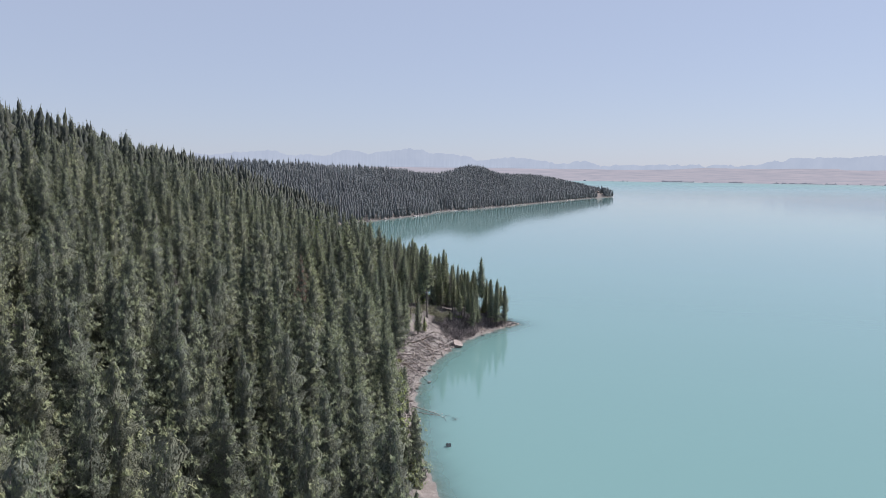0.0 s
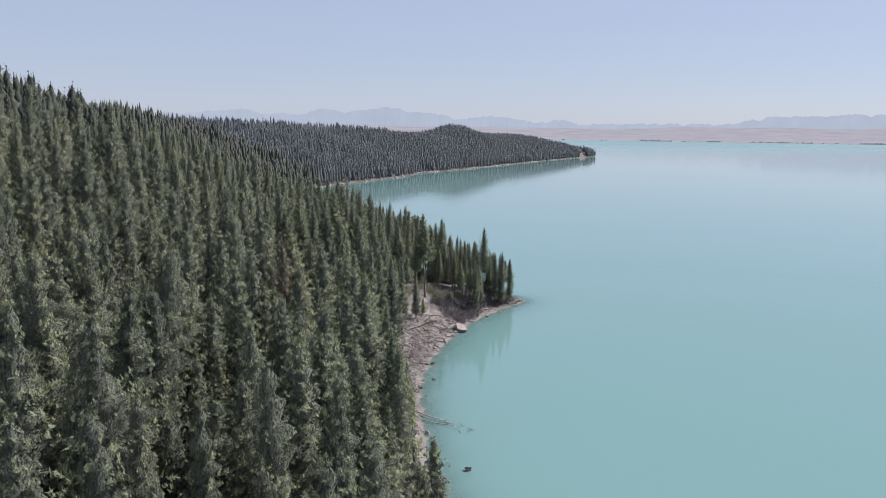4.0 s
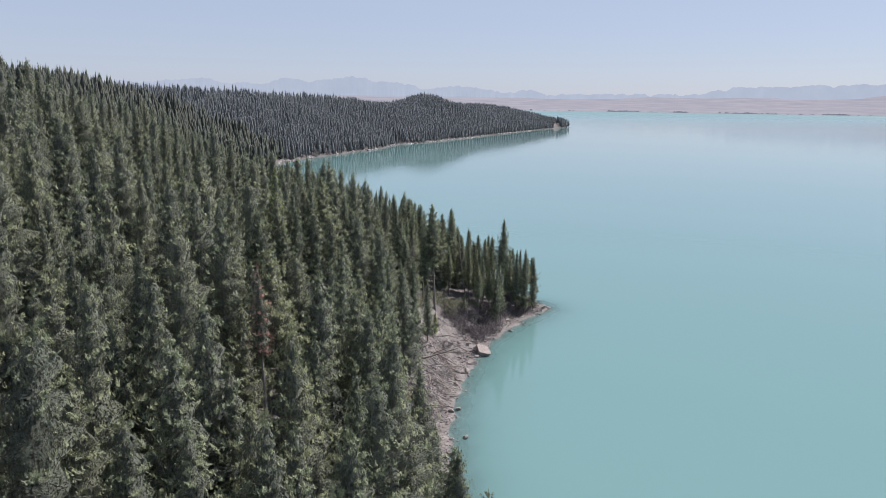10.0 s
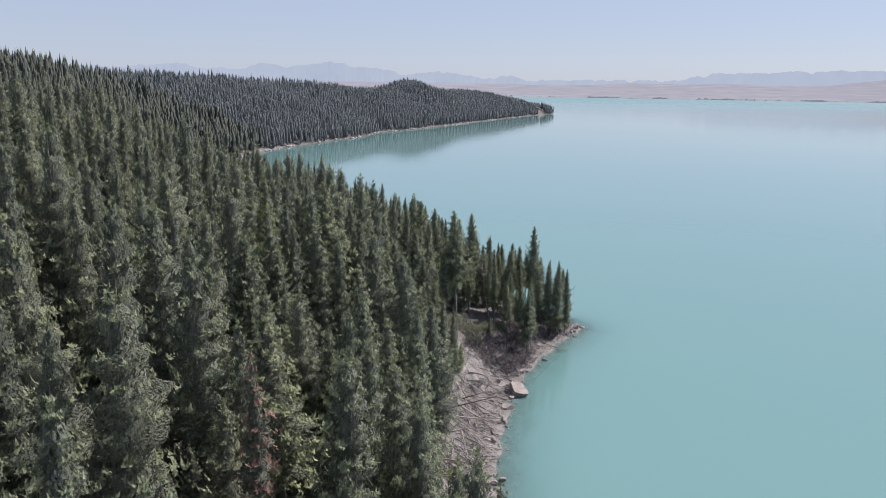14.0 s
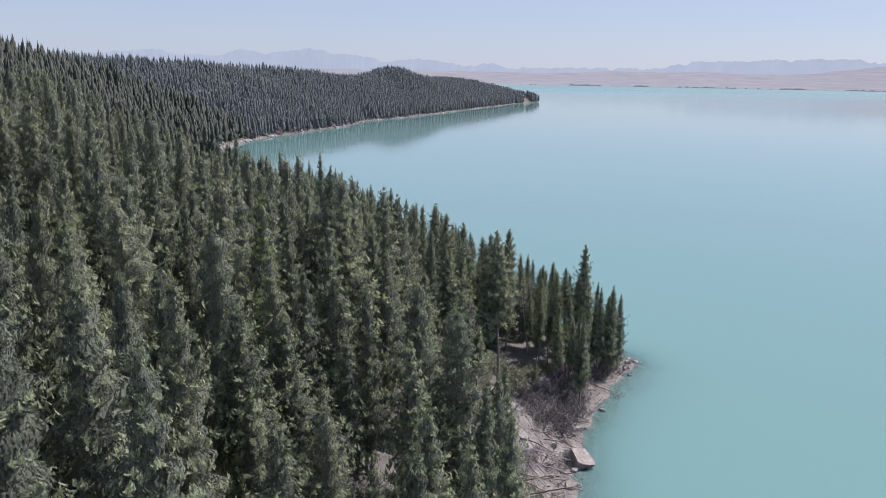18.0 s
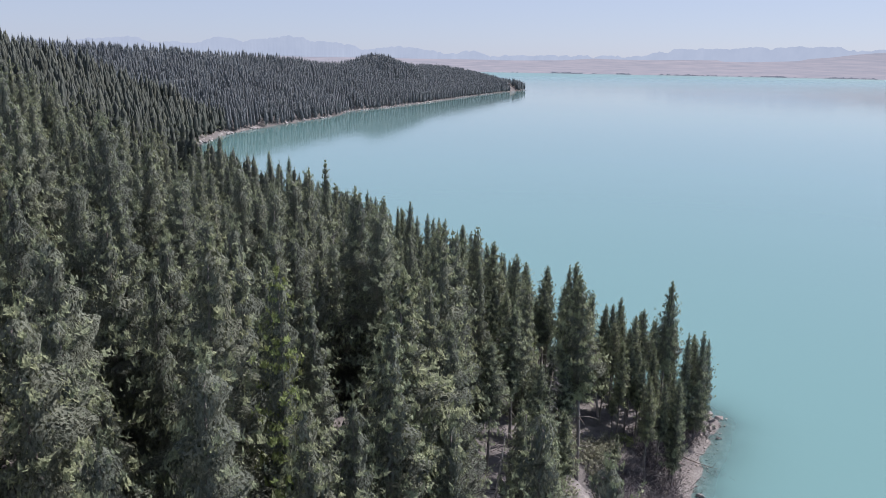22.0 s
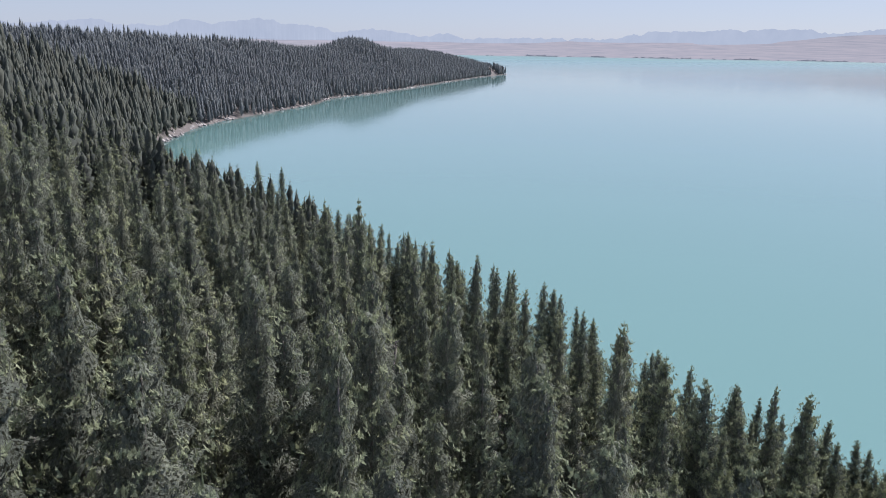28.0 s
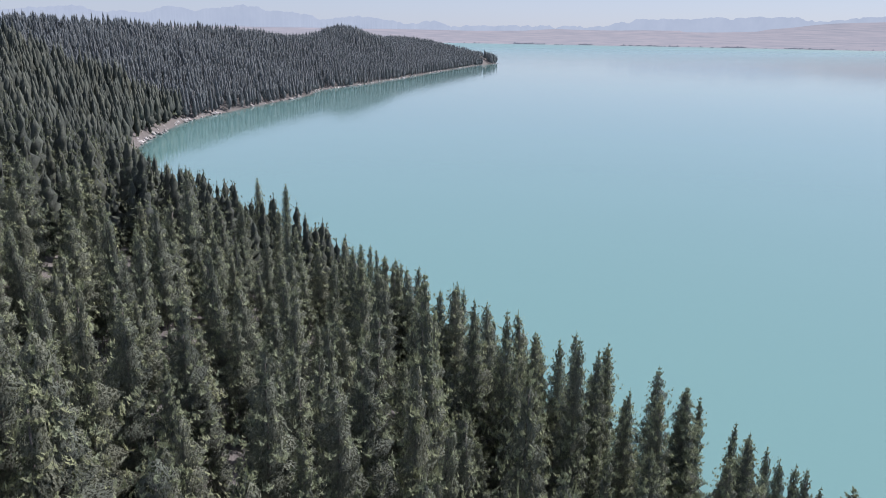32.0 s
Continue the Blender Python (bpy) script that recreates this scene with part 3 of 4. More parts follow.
SLOPE_TREES = ((-22.6, 82.4, 24.2, 2), (-19.7, 81.2, 24.2, 6), (-17.7, 86.0, 23.2, 2), (-15.7, 86.1, 22.0, 0), (-24.9, 75.8, 26.2, 10), (-19.9, 90.6, 23.5, 4), (-16.3, 103.3, 20.9, 3),
               (-10.6, 100.8, 22.5, 2), (-13.1, 96.7, 21.1, 3), (-28.7, 120.6, 30.3, 2), (-25.6, 116.0, 29.2, 6), (-27.0, 127.0, 24.2, 0), (-26.6, 129.6, 24.6, 3), (-24.6, 131.0, 22.8, 8),
               (-22.0, 140.4, 25.1, 2), (-23.6, 133.6, 20.2, 0), (-17.9, 141.5, 23.4, 4), (-34.1, 153.4, 30.1, 2), (-8.9, 138.9, 17.8, 2), (-12.0, 137.0, 15.2, 8), (-11.7, 139.2, 22.6, 10),
               (-14.5, 139.8, 24.5, 10), (-16.4, 120.7, 22.7, 2), (-7.0, 91.6, 14.0, 3), (-11.5, 125.0, 21.8, 3), (-8.8, 165.3, 19.8, 1), (-16.4, 106.5, 25.0, 4))
CENTRE_TREES = ((-5.1, 164.0, 16.2, 1), (-5.0, 153.6, 12.5, 8), (-7.4, 143.6, 16.6, 3), (-8.0, 160.5, 17.0, 5), (-8.3, 156.6, 14.6, 3), (-10.4, 152.0, 18.0, 2), (-7.6, 149.3, 13.0, 8), (-11.0, 104.2, 20.4, 2), (-8.4, 106.5, 17.6, 6), (-12.4, 108.5, 21.7, 2), (-13.8, 111.4, 22.6, 4), (-15.0, 117.0, 21.8, 2), (-10.8, 134.3, 19.3, 3), (-9.6, 131.4, 10.5, 8), (-13.8, 122.9, 21.3, 0), (-16.1, 90.0, 26.0, 4))
UPPER_TREES = ((-21.0, 91.0, 27.2, 2), (-27.6, 94.4, 25.0, 10), (-26.6, 75.1, 27.0, 6), (-38.0, 112.0, 30.2, 2), (-33.0, 85.7, 29.7, 6), (-28.5, 154.7, 27.7, 0), (-18.4, 158.6, 25.4, 2),
               (-16.8, 155.1, 25.3, 4), (-26.4, 153.2, 28.0, 8), (-35.5, 172.0, 27.4, 2), (-18.8, 187.2, 21.9, 8), (-11.7, 160.6, 19.0, 5), (-41.2, 197.6, 26.2, 2), (-36.9, 200.9, 23.5, 8),
               (-35.9, 192.2, 24.1, 2), (-33.0, 193.6, 21.8, 3), (-29.7, 181.5, 26.1, 0), (-33.2, 177.0, 28.4, 4), (-30.5, 193.4, 23.0, 8), (-20.0, 188.9, 22.5, 4), (-16.3, 189.2, 21.4, 0))
LANDMARKS = EDGE_TREES + COVE_TREES + SLOPE_TREES + CENTRE_TREES + UPPER_TREES
lm = np.array(LANDMARKS)

px, py = scatter(-300, 24, -30, 172, 3.9)          # tall open wood, then smaller trees standing closer
bx, by = scatter(-300, 24, 172, 520, 3.4)
px, py = np.concatenate([px, bx]), np.concatenate([py, by])
ex, ey = scatter(-60, 10, 186, 320, 2.8)          # the edge of the wood stands closer along the cove
e = inland(ex, ey)
ex, ey = ex[(e > 1.5) & (e < 9)], ey[(e > 1.5) & (e < 9)]
qx, qy = scatter(-5, 20, 165, 187, 1.75)           # and on the point, thin and crowded
e = inland(qx, qy)
ok = (e > 2.0) & (e < 12) & ~((np.abs(qx + 1.4) < 3.8) & (qy < 173.5))
qx, qy = qx[ok], qy[ok]
d = inland(px, py)
ok = ~(((px > -5) & (py > 165) & (py < 187)) | ((d < 9) & (py > 186) & (py < 320) & (px > -60)))
px, py = np.concatenate([px[ok], ex, qx]), np.concatenate([py[ok], ey, qy])
d = inland(px, py)
margin = np.where((py > 40) & (py < 168), 4.3 + 3.4 * smooth01(94, 104, py) + 3.6 * smooth01(128, 138, py) - 2.4 * smooth01(142, 150, py) + 0.8 * ripple(px, py, 21, 0.5), 2.2 + 0.8 * ripple(px, py, 15, 0.2))   # the slip has carried its trees away
margin = np.where((px > 2) & (py > 168) & (py < 190), 1.8, margin)
back = px < -34 - 0.55 * (py - 10)                # the part of the slope outside the camera's view
ok = (d > margin) & (d < 158) & (rng.random(len(px)) > np.where(back, 0.1, 0.09))
ok &= (np.hypot(px[:, None] - lm[:, 0], py[:, None] - lm[:, 1]).min(axis=1) > 1.9)
ok &= (np.hypot(px + 20, py - 103.5) > 2.2) & (np.hypot(px + 19.2, py - 98.5) > 2.4) & (np.hypot(px + 24.9, py - 143.8) > 2.6)      # room round the rusty and the yellow pine, and in the camera's line to the rusty one
px, py, d = px[ok], py[ok], d[ok]
pz = height(px, py, d)
grow = 14.6 + 1.4 * ripple(px, py, 60, 1.7) + rng.normal(0, 2.4, len(px)) + np.where(rng.random(len(px)) < 0.22, -5.0, 0) + 0.6 - 1.5 * ((d < 5) & (py < 165))
grow = np.where((px > -3) & (py > 165) & (py < 188), np.minimum(grow * 0.85, 10.5), grow)
grow = np.where(py > 172, grow * 0.88 + rng.normal(0, 1.0, len(px)), grow) - 0.6 * ((px < -45) & (py < 172))
grow = np.where((d < 11) & (py > 184) & (py < 330), np.minimum(grow + 0.3, 13.6), grow)
grow = np.where((px > -3) & (py > 184) & (py < 203), np.minimum(grow, 12.0), grow)
grow = np.where((d < 22) & (py > 165), np.minimum(grow, 13.6), grow)
grow = np.where((d < 8) & (py > 40) & (py < 74), np.minimum(grow, 5.5), grow)      # near-shore trees shortened to drop out of the camera's view
grow = np.clip(grow, 4.5, 18.0)
near = ((d < 22) & (py > 70) & (py < 215)) | ((px > -5) & (py > 165) & (py < 187))
order = np.flatnonzero(near)
if len(order) > 230:
    inner = order[~((px[order] > -5) & (py[order] > 165) & (py[order] < 187))]
    near[rng.permutation(inner)[: len(order) - 230]] = False

# separate trees
KINDS = [("slender dark green pine with a dense pointed crown", 2.3, 0.12), ("dark green pine with bare grey lower trunk", 1.95, 0.44),
         ("full bushy green pine with branches to the ground", 2.85, 0.06), ("narrow green pine with thin ragged crown", 1.9, 0.2)]
moulds = []
for i in range(12):
    lab, wide, base = KINDS[i % 4]
    moulds.append(make_pine(rng, 14.0, wide * rng.uniform(0.9, 1.1), base, "pine_tree", lab, SPRAYS))
spots = [(x, y, float(height(x, y)), top - float(height(x, y)), k) for x, y, top, k in LANDMARKS]
spots += [(x, y, z, h, -1) for x, y, z, h in zip(px[near], py[near], pz[near], grow[near])]
for i, (x, y, z, h, k) in enumerate(spots):
    bare = k < 0 and x > -5 and 165 < y < 187
    mould = moulds[k if k >= 0 else (1, 5, 9, 3, 1, 5)[i % 6] if bare else i % 12]
    s = h / 14.0
    w = s * (rng.uniform(0.72, 0.95) if bare else rng.uniform(0.85, 1.12) * (0.9 if y > 172 else 1.05))
    lean = 2.5 if k < 0 else 0.6
    copy_thing(mould, pose(x, y, z - 0.15, rng.uniform(-lean, lean), rng.uniform(-lean, lean), rng.uniform(0, 360)) @ Matrix.Diagonal((w, w, s, 1)))
for mo in moulds:
    for ch in list(mo.children):
        bpy.data.objects.remove(ch)
    bpy.data.objects.remove(mo)

# the rest of the wood


def stand(name, label, x, y, z, tall, shapes, mats, lean=2.0):
    """Many trees of a few shapes joined into one sheet of wood."""
    pick = rng.integers(0, len(shapes), len(x))
    vs, fs, mi, ti, base = [], [], [], [], 0
    for k, (V, F, M) in enumerate(shapes):
        w = np.flatnonzero(pick == k)
        if not len(w):
            continue
        a = rng.uniform(0, 2 * np.pi, len(w))
        sz = tall[w] / 14.0
        sw = sz * rng.uniform(0.82, 1.25, len(w)) * np.clip(14.0 / tall[w], 0.9, 1.35) ** 0.6
        ca, sa = (np.cos(a) * sw)[:, None], (np.sin(a) * sw)[:, None]
        lx, ly = np.radians(rng.normal(0, lean, (2, len(w))))
        zz = V[None, :, 2] * sz[:, None]
        X = V[None, :, 0] * ca - V[None, :, 1] * sa + x[w][:, None] + zz * lx[:, None]
        Y = V[None, :, 0] * sa + V[None, :, 1] * ca + y[w][:, None] + zz * ly[:, None]
        vs.append(np.stack([X, Y, zz + z[w][:, None] - 0.1], -1).reshape(-1, 3))
        fs.append((F[None] + (np.arange(len(w)) * len(V))[:, None, None]).reshape(-1, 3) + base)
        mi.append(np.tile(M, len(w)))
        ti.append(np.repeat(rng.random(len(w)), len(V)))
        base += len(V) * len(w)
    me = mesh_from(name, np.concatenate(vs), np.concatenate(fs), mats, tint=np.concatenate(ti), mat_index=np.concatenate(mi))
    return tagged(new(name, me), label, "forest", kind="stuff")


def stand_shape(wide, base, boughs, clumps, blades, size, core, trunk=0):
    V, F, C, T = pine_shape(rng, 14.0, wide, base, boughs, clumps, blades, size, core)
    vs, fs, mi = [V, C], [F, T + len(V)], [np.zeros(len(F)), np.zeros(len(T))]
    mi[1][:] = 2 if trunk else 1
    if trunk:
        v, f = trunk_shape(rng, 14.0, base, 0.15, trunk)
        fs.append(f + len(V) + len(C))
        vs.append(v)
        mi.append(np.ones(len(f)))
    return np.concatenate(vs), np.concatenate(fs), np.concatenate(mi)


in_view = px > -26 - 0.55 * (py - 10)            # the part of the slope that comes into the camera's view
mid = ~near & in_view & (px > -62 - 0.12 * (py - 60)) & (py > 12) & (py < 255)
side = ~near & ~mid & in_view & (px > -130) & (py > 12) & (py < 340)
far = ~near & ~mid & ~side
WIDE = ((2.5, 0.1), (2.8, 0.08), (2.0, 0.2), (2.3, 0.25), (3.0, 0.06), (2.0, 0.15), (2.6, 0.12), (2.3, 0.1))
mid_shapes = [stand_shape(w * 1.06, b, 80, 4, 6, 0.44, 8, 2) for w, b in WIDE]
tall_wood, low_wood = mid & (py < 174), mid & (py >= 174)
stand("pine_forest", "dense stand of dark green pines on the slope above the lake", px[tall_wood], py[tall_wood], pz[tall_wood], grow[tall_wood], mid_shapes, [SPRAYS, BARK, SHADE_NEEDLES])
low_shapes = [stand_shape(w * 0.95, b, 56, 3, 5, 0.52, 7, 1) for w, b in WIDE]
stand("pine_forest", "crowded stand of smaller dark green pines above the cove", px[low_wood], py[low_wood], pz[low_wood], grow[low_wood], low_shapes, [SPRAYS, BARK, SHADE_NEEDLES])
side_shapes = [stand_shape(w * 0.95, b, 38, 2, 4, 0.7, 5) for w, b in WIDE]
stand("pine_forest", "dense stand of dark green pines higher on the slope", px[side], py[side], pz[side], grow[side], side_shapes, [NEEDLES, SHADE_NEEDLES_FAR])
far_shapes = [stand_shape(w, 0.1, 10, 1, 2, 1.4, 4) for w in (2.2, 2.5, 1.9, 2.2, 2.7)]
stand("pine_forest", "dense dark green pine forest covering the ridge", px[far], py[far], pz[far], grow[far], far_shapes, [NEEDLES, SHADE_NEEDLES_FAR])

hx, hy = scatter(-330, 300, 500, 1330, 3.3)
hd = inland(hx, hy)
ok = (hd > 0.4 + 0.7 * ripple(hx, hy, 60, 0.2)) & (hd < 118) & ~((hx > 256) & (hx < 276) & (hd < 20)) & (hy > 519)
hx, hy, hd = hx[ok], hy[ok], hd[ok]
tip = hx > 276
ht = np.clip(10.0 + 2.5 * tip + 0.9 * ripple(hx, hy, 90, 0.7) + rng.normal(0, 1.0, len(hx)), 7, 14)
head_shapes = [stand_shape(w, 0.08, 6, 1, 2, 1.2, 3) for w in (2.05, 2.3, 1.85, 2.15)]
stand("headland_forest", "conifer forest covering the low headland, its colour tinted blue for haze", hx, hy, height(hx, hy, hd), ht, head_shapes, [FAR_NEEDLES, FAR_NEEDLES], 1.2)

# ---- the slipped bank: logs, stones, brush, young pines ----
rng = np.random.default_rng(23)


def log_mesh(rng, length, r, stubs):
    """A fallen trunk along +y: bent, tapered, with broken branch stubs."""
    yy = np.linspace(0, length, 6)
    bend = rng.normal(0, 0.04 * length)
    axis = np.stack([bend * np.sin(yy / length * 3.1), yy, 0.05 * length * rng.normal() * np.sin(yy / length * 3.1) * 0.4], -1)
    paths, radii = [axis], [r * (1 - 0.55 * yy / length) * rng.uniform(0.9, 1.1, 6)]
    for i in range(stubs):
        p = axis[rng.integers(1, 6)] + [0, rng.uniform(-0.3, 0.3), 0]
        az = rng.uniform(-0.4, 3.5)
        o = np.array([math.cos(az), rng.uniform(0.1, 0.8), math.sin(az)]) * rng.uniform(0.3, 1.1)
        paths.append([p, p + o * 0.6, p + o])
        radii.append([r * 0.28, r * 0.2, r * 0.08])
    v0, f0 = tubes(paths[:1], radii[:1], 7)
    if stubs:
        v1, f1 = tubes(paths[1:], radii[1:], 4)
        v0, f0 = np.concatenate([v0, v1]), np.concatenate([f0, f1 + len(v0)])
    return mesh_from("fallen_log", v0, f0, [DRIFTWOOD])


LOG_LABELS = ["bleached bare log lying on the slipped bank", "grey weathered fallen trunk with broken stubs", "thin pale driftwood pole on the shingle"]
log_meshes = [log_mesh(rng, L, r, n) for L, r, n in ((4.6, 0.08, 6), (3.6, 0.065, 4), (5.8, 0.10, 8), (2.8, 0.05, 2), (2.0, 0.04, 1), (4.0, 0.06, 3))]


def ground_tilt(x, y, dx, dy, L):
    return float(height(x, y)), float(height(x + dx * L, y + dy * L))


def lay_log(x, y, ang, mesh, label, lift=0.12):
    """Lay a log from (x, y) along the compass angle, resting on the ground at both ends."""
    L = max(v.co.y for v in mesh.vertices)
    dx, dy = math.sin(radians(ang)), math.cos(radians(ang))
    zs = [max(float(height(x + dx * L * q, y + dy * L * q)), -0.1) - 0.0 for q in (0, 0.5, 1)]
    z0, z1 = zs[0], zs[2]
    mid_gap = zs[1] - (z0 + z1) / 2
    up = lift + max(0.0, mid_gap)
    pitch = math.degrees(math.atan2(z1 - z0, L))
    ob = thing("fallen_log", label, "log", "fallen logs on the bank", me=mesh)
    ob.matrix_basis = pose(x, y, z0 + up, 0, 0, -ang) @ pose(0, 0, 0, pitch, rng.uniform(0, 360), 0)
    return ob


placed = 0
while placed < 100:
    y = rng.uniform(110, 158) if placed > 60 else rng.normal(142, 8)
    x = rng.uniform(-14, 8)
    dd = float(inland(x, y))
    if not 0.9 < dd < 6.5 or not 108 < y < 160:
        continue
    k = int(rng.integers(0, 6))
    ang = rng.normal(142, 28)
    L = (4.6, 3.6, 5.8, 2.8, 2.0, 4.0)[k]
    back = min(L * 0.9, max(0.0, L - dd * 0.9))
    x0, y0 = x - back * math.sin(radians(ang)), y - back * math.cos(radians(ang))
    lay_log(x0, y0, ang, log_meshes[k], LOG_LABELS[0 if k in (0, 2) else 1 if k in (1, 5) else 2])
    placed += 1


def rock_mesh(rng, sx, sy, sz, cuts=11, detail=4):
    """A broken boulder: a ball cut by flat planes, then roughened."""
    bm = bmesh.new()
    bmesh.ops.create_icosphere(bm, subdivisions=detail, radius=1.0)
    planes = [(Vector(rng.normal(0, 1, 3)).normalized(), rng.uniform(0.38, 0.8)) for _ in range(cuts)]
    for v in bm.verts:
        for n, h in planes:
            over = v.co.dot(n) - h
            if over > 0:
                v.co -= n * over
        o = Vector((sx * 9, sy, sz))
        v.co *= 1 + 0.12 * noise.noise(v.co * 2.0 + o) + 0.07 * abs(noise.noise(v.co * 5.0 + o)) - 0.10 * max(0.0, 0.12 - abs(noise.noise(v.co * 3.2 - o))) / 0.12
        v.co = Vector((v.co.x * sx, v.co.y * sy, v.co.z * sz))
    me = bpy.data.meshes.new("boulder")
    bm.to_mesh(me)
    bm.free()
    me.materials.append(ROCK)
    return me


def put_rock(name, label, x, y, sx, sy, sz, sink=0.35, base=None):
    ob = thing(name, label, "rock", "rocks on the shore", me=rock_mesh(rng, sx, sy, sz))
    z = max(float(height(x, y)), -0.3) if base is None else base
    ob.matrix_basis = pose(x, y, z + sz * (1 - 2 * sink) * 0.9, rng.uniform(-12, 12), rng.uniform(-12, 12), rng.uniform(0, 360))
    return ob


put_rock("boulder", "large pale angular boulder at the water's edge", 3.5, 156.2, 1.7, 1.35, 1.25, 0.28)
put_rock("boulder", "rounded white rock standing in the shallows", 5.8, 163.4, 0.55, 0.42, 0.4, 0.25)
lone = put_rock("boulder", "small pale grey rock standing alone in the water", 1.2, 97.6, 0.5, 0.42, 0.42, 0.3, base=0.02)
lone.data.materials[0] = PALE_ROCK
put_rock("boulder", "small pale rock in the shallows by the logs", -2.0, 128.4, 0.45, 0.36, 0.36, 0.3, base=0.0)
for x, y, s in ((1.6, 152.4, 0.8), (0.4, 149.0, 0.6), (2.6, 157.6, 0.7), (4.4, 158.8, 0.6), (-1.6, 144.2, 0.5), (-2.2, 136.4, 0.55), (3.4, 160.4, 0.45)):
    put_rock("boulder", "pinkish grey boulder half buried in the slipped bank", x, y, s, s * 0.8, s * 0.75, 0.35)
shared = [rock_mesh(rng, *rng.uniform(0.7, 1.1, 2), rng.uniform(0.5, 0.8), detail=2) for _ in range(8)]
placed = 0
while placed < 150:
    y = rng.uniform(96, 186)
    x = rng.uniform(-10, 21)
    dd = float(inland(x, y))
    if not -0.7 < dd < 3.2:
        continue
    s = 0.16 + 0.42 * rng.random() ** 2.5
    ob = thing("stone", "grey stone on the shingle shore", "rock", "rocks on the shore", me=shared[placed % 8])
    ob.matrix_basis = pose(x, y, max(float(height(x, y)), -0.25) + 0.15 * s, rng.uniform(0, 360), rng.uniform(-20, 20), rng.uniform(0, 360)) @ Matrix.Diagonal((s, s, s, 1))
    placed += 1

# shingle
n = 9000
y = rng.uniform(92, 190, n)
x = rng.uniform(-12, 22, n)
dd = inland(x, y)
ok = (dd > -0.8) & (dd < np.where(slip(x, y) > 0.5, 4.5, 2.2) * rng.random(n) ** 0.6 + 0.3)
x, y, dd = x[ok], y[ok], dd[ok]
z = height(x, y, dd)
oct_v = np.array([[1, 0, 0], [0, 1, 0], [-1, 0, 0], [0, -1, 0], [0, 0, 0.8], [0, 0, -0.6]], float)
oct_f = np.array([[0, 1, 4], [1, 2, 4], [2, 3, 4], [3, 0, 4], [1, 0, 5], [2, 1, 5], [3, 2, 5], [0, 3, 5]])
s = 0.05 + 0.13 * rng.random(len(x)) ** 2
V = oct_v[None] * rng.uniform(0.7, 1.3, (len(x), 6, 1)) * s[:, None, None]
V[..., 0] *= rng.uniform(0.8, 1.6, (len(x), 1))
a = rng.uniform(0, 6.28, (len(x), 1))
V = np.stack([V[..., 0] * np.cos(a) - V[..., 1] * np.sin(a), V[..., 0] * np.sin(a) + V[..., 1] * np.cos(a), V[..., 2]], -1) + np.stack([x, y, z + 0.02], -1)[:, None]
F = (oct_f[None] + (np.arange(len(x)) * 6)[:, None, None]).reshape(-1, 3)
tagged(new("shingle", mesh_from("shingle", V.reshape(-1, 3), F, [ROCK])), "loose grey and pinkish shingle along the water's edge", "stones", kind="stuff")

# driftwood litter
n = 4200
y = rng.uniform(108, 168, n)
x = rng.uniform(-14, 8, n)
dd = inland(x, y)
ok = (dd > 0.9) & (dd < 8.5)
x, y, dd = x[ok], y[ok], dd[ok]
paths, radii = [], []
for x0, y0, z0 in zip(x, y, height(x, y, dd)):
    L, ang = rng.uniform(0.4, 1.7), radians(rng.normal(138, 60))
    o = np.array([math.sin(ang), math.cos(ang), 0]) * L
    z1 = float(height(x0 + o[0], y0 + o[1]))
    p = np.array([x0, y0, z0 + 0.06])
    q = np.array([x0 + o[0], y0 + o[1], max(z1, 0) + rng.uniform(0.03, 0.25)])
    paths.append([p, (p + q) / 2 + [0, 0, rng.uniform(0, 0.12)], q])
    r = rng.uniform(0.015, 0.05)
    radii.append([r, r * 0.8, r * 0.5])
v, f = tubes(paths, radii, 4)
tagged(new("driftwood_litter", mesh_from("driftwood_litter", v, f, [BRUSH])), "broken sticks and driftwood strewn over the bank", "driftwood", kind="stuff")


def brush_mesh(rng, twigs, wide, tall):
    """A tangle of thin dead twigs."""
    paths, radii = [], []
    for i in range(twigs):
        p = np.array([*rng.normal(0, wide * 0.45, 2), 0.0])
        o = np.array([*rng.normal(0, 0.7, 2), rng.uniform(0.3, 1.0)]) * tall * rng.uniform(0.4, 1.0)
        b = rng.normal(0, 0.15, 3) * tall
        paths.append([p - [0, 0, 0.2], p + o * 0.5 + b, p + o])
        r = rng.uniform(0.01, 0.022)
        radii.append([r, r * 0.7, r * 0.3])
        for j in range(3):
            c = p + o * rng.uniform(0.3, 0.8)
            e = c + rng.normal(0, 0.4, 3) * tall * 0.6
            paths.append([c, e])
            radii.append([r * 0.6, r * 0.25])
    v, f = tubes(paths, radii, 3)
    return mesh_from("dead_brush", v, f, [BRUSH])


brushes = [brush_mesh(rng, 26, 1.1, 1.3) for _ in range(5)]
placed = 0
while placed < 210:
    if placed < 160:
        x, y = rng.uniform(0, 18), rng.uniform(161, 184)
        lo, hi = 1.7, 6.4
    else:
        x, y = rng.uniform(-14, 6), rng.uniform(118, 165)
        lo, hi = 1.5, 8.5
    dd = float(inland(x, y))
    if not lo < dd < hi:
        continue
    s = rng.uniform(0.75, 1.5) 
    ob = thing("dead_brush", "tangle of dead grey brushwood on the bank", "brushwood", "brush on the bank", me=brushes[placed % 5])
    ob.matrix_basis = pose(x, y, float(height(x, y)), rng.uniform(-15, 15), rng.uniform(-15, 15), rng.uniform(0, 360)) @ Matrix.Diagonal((s, s, s, 1))
    placed += 1


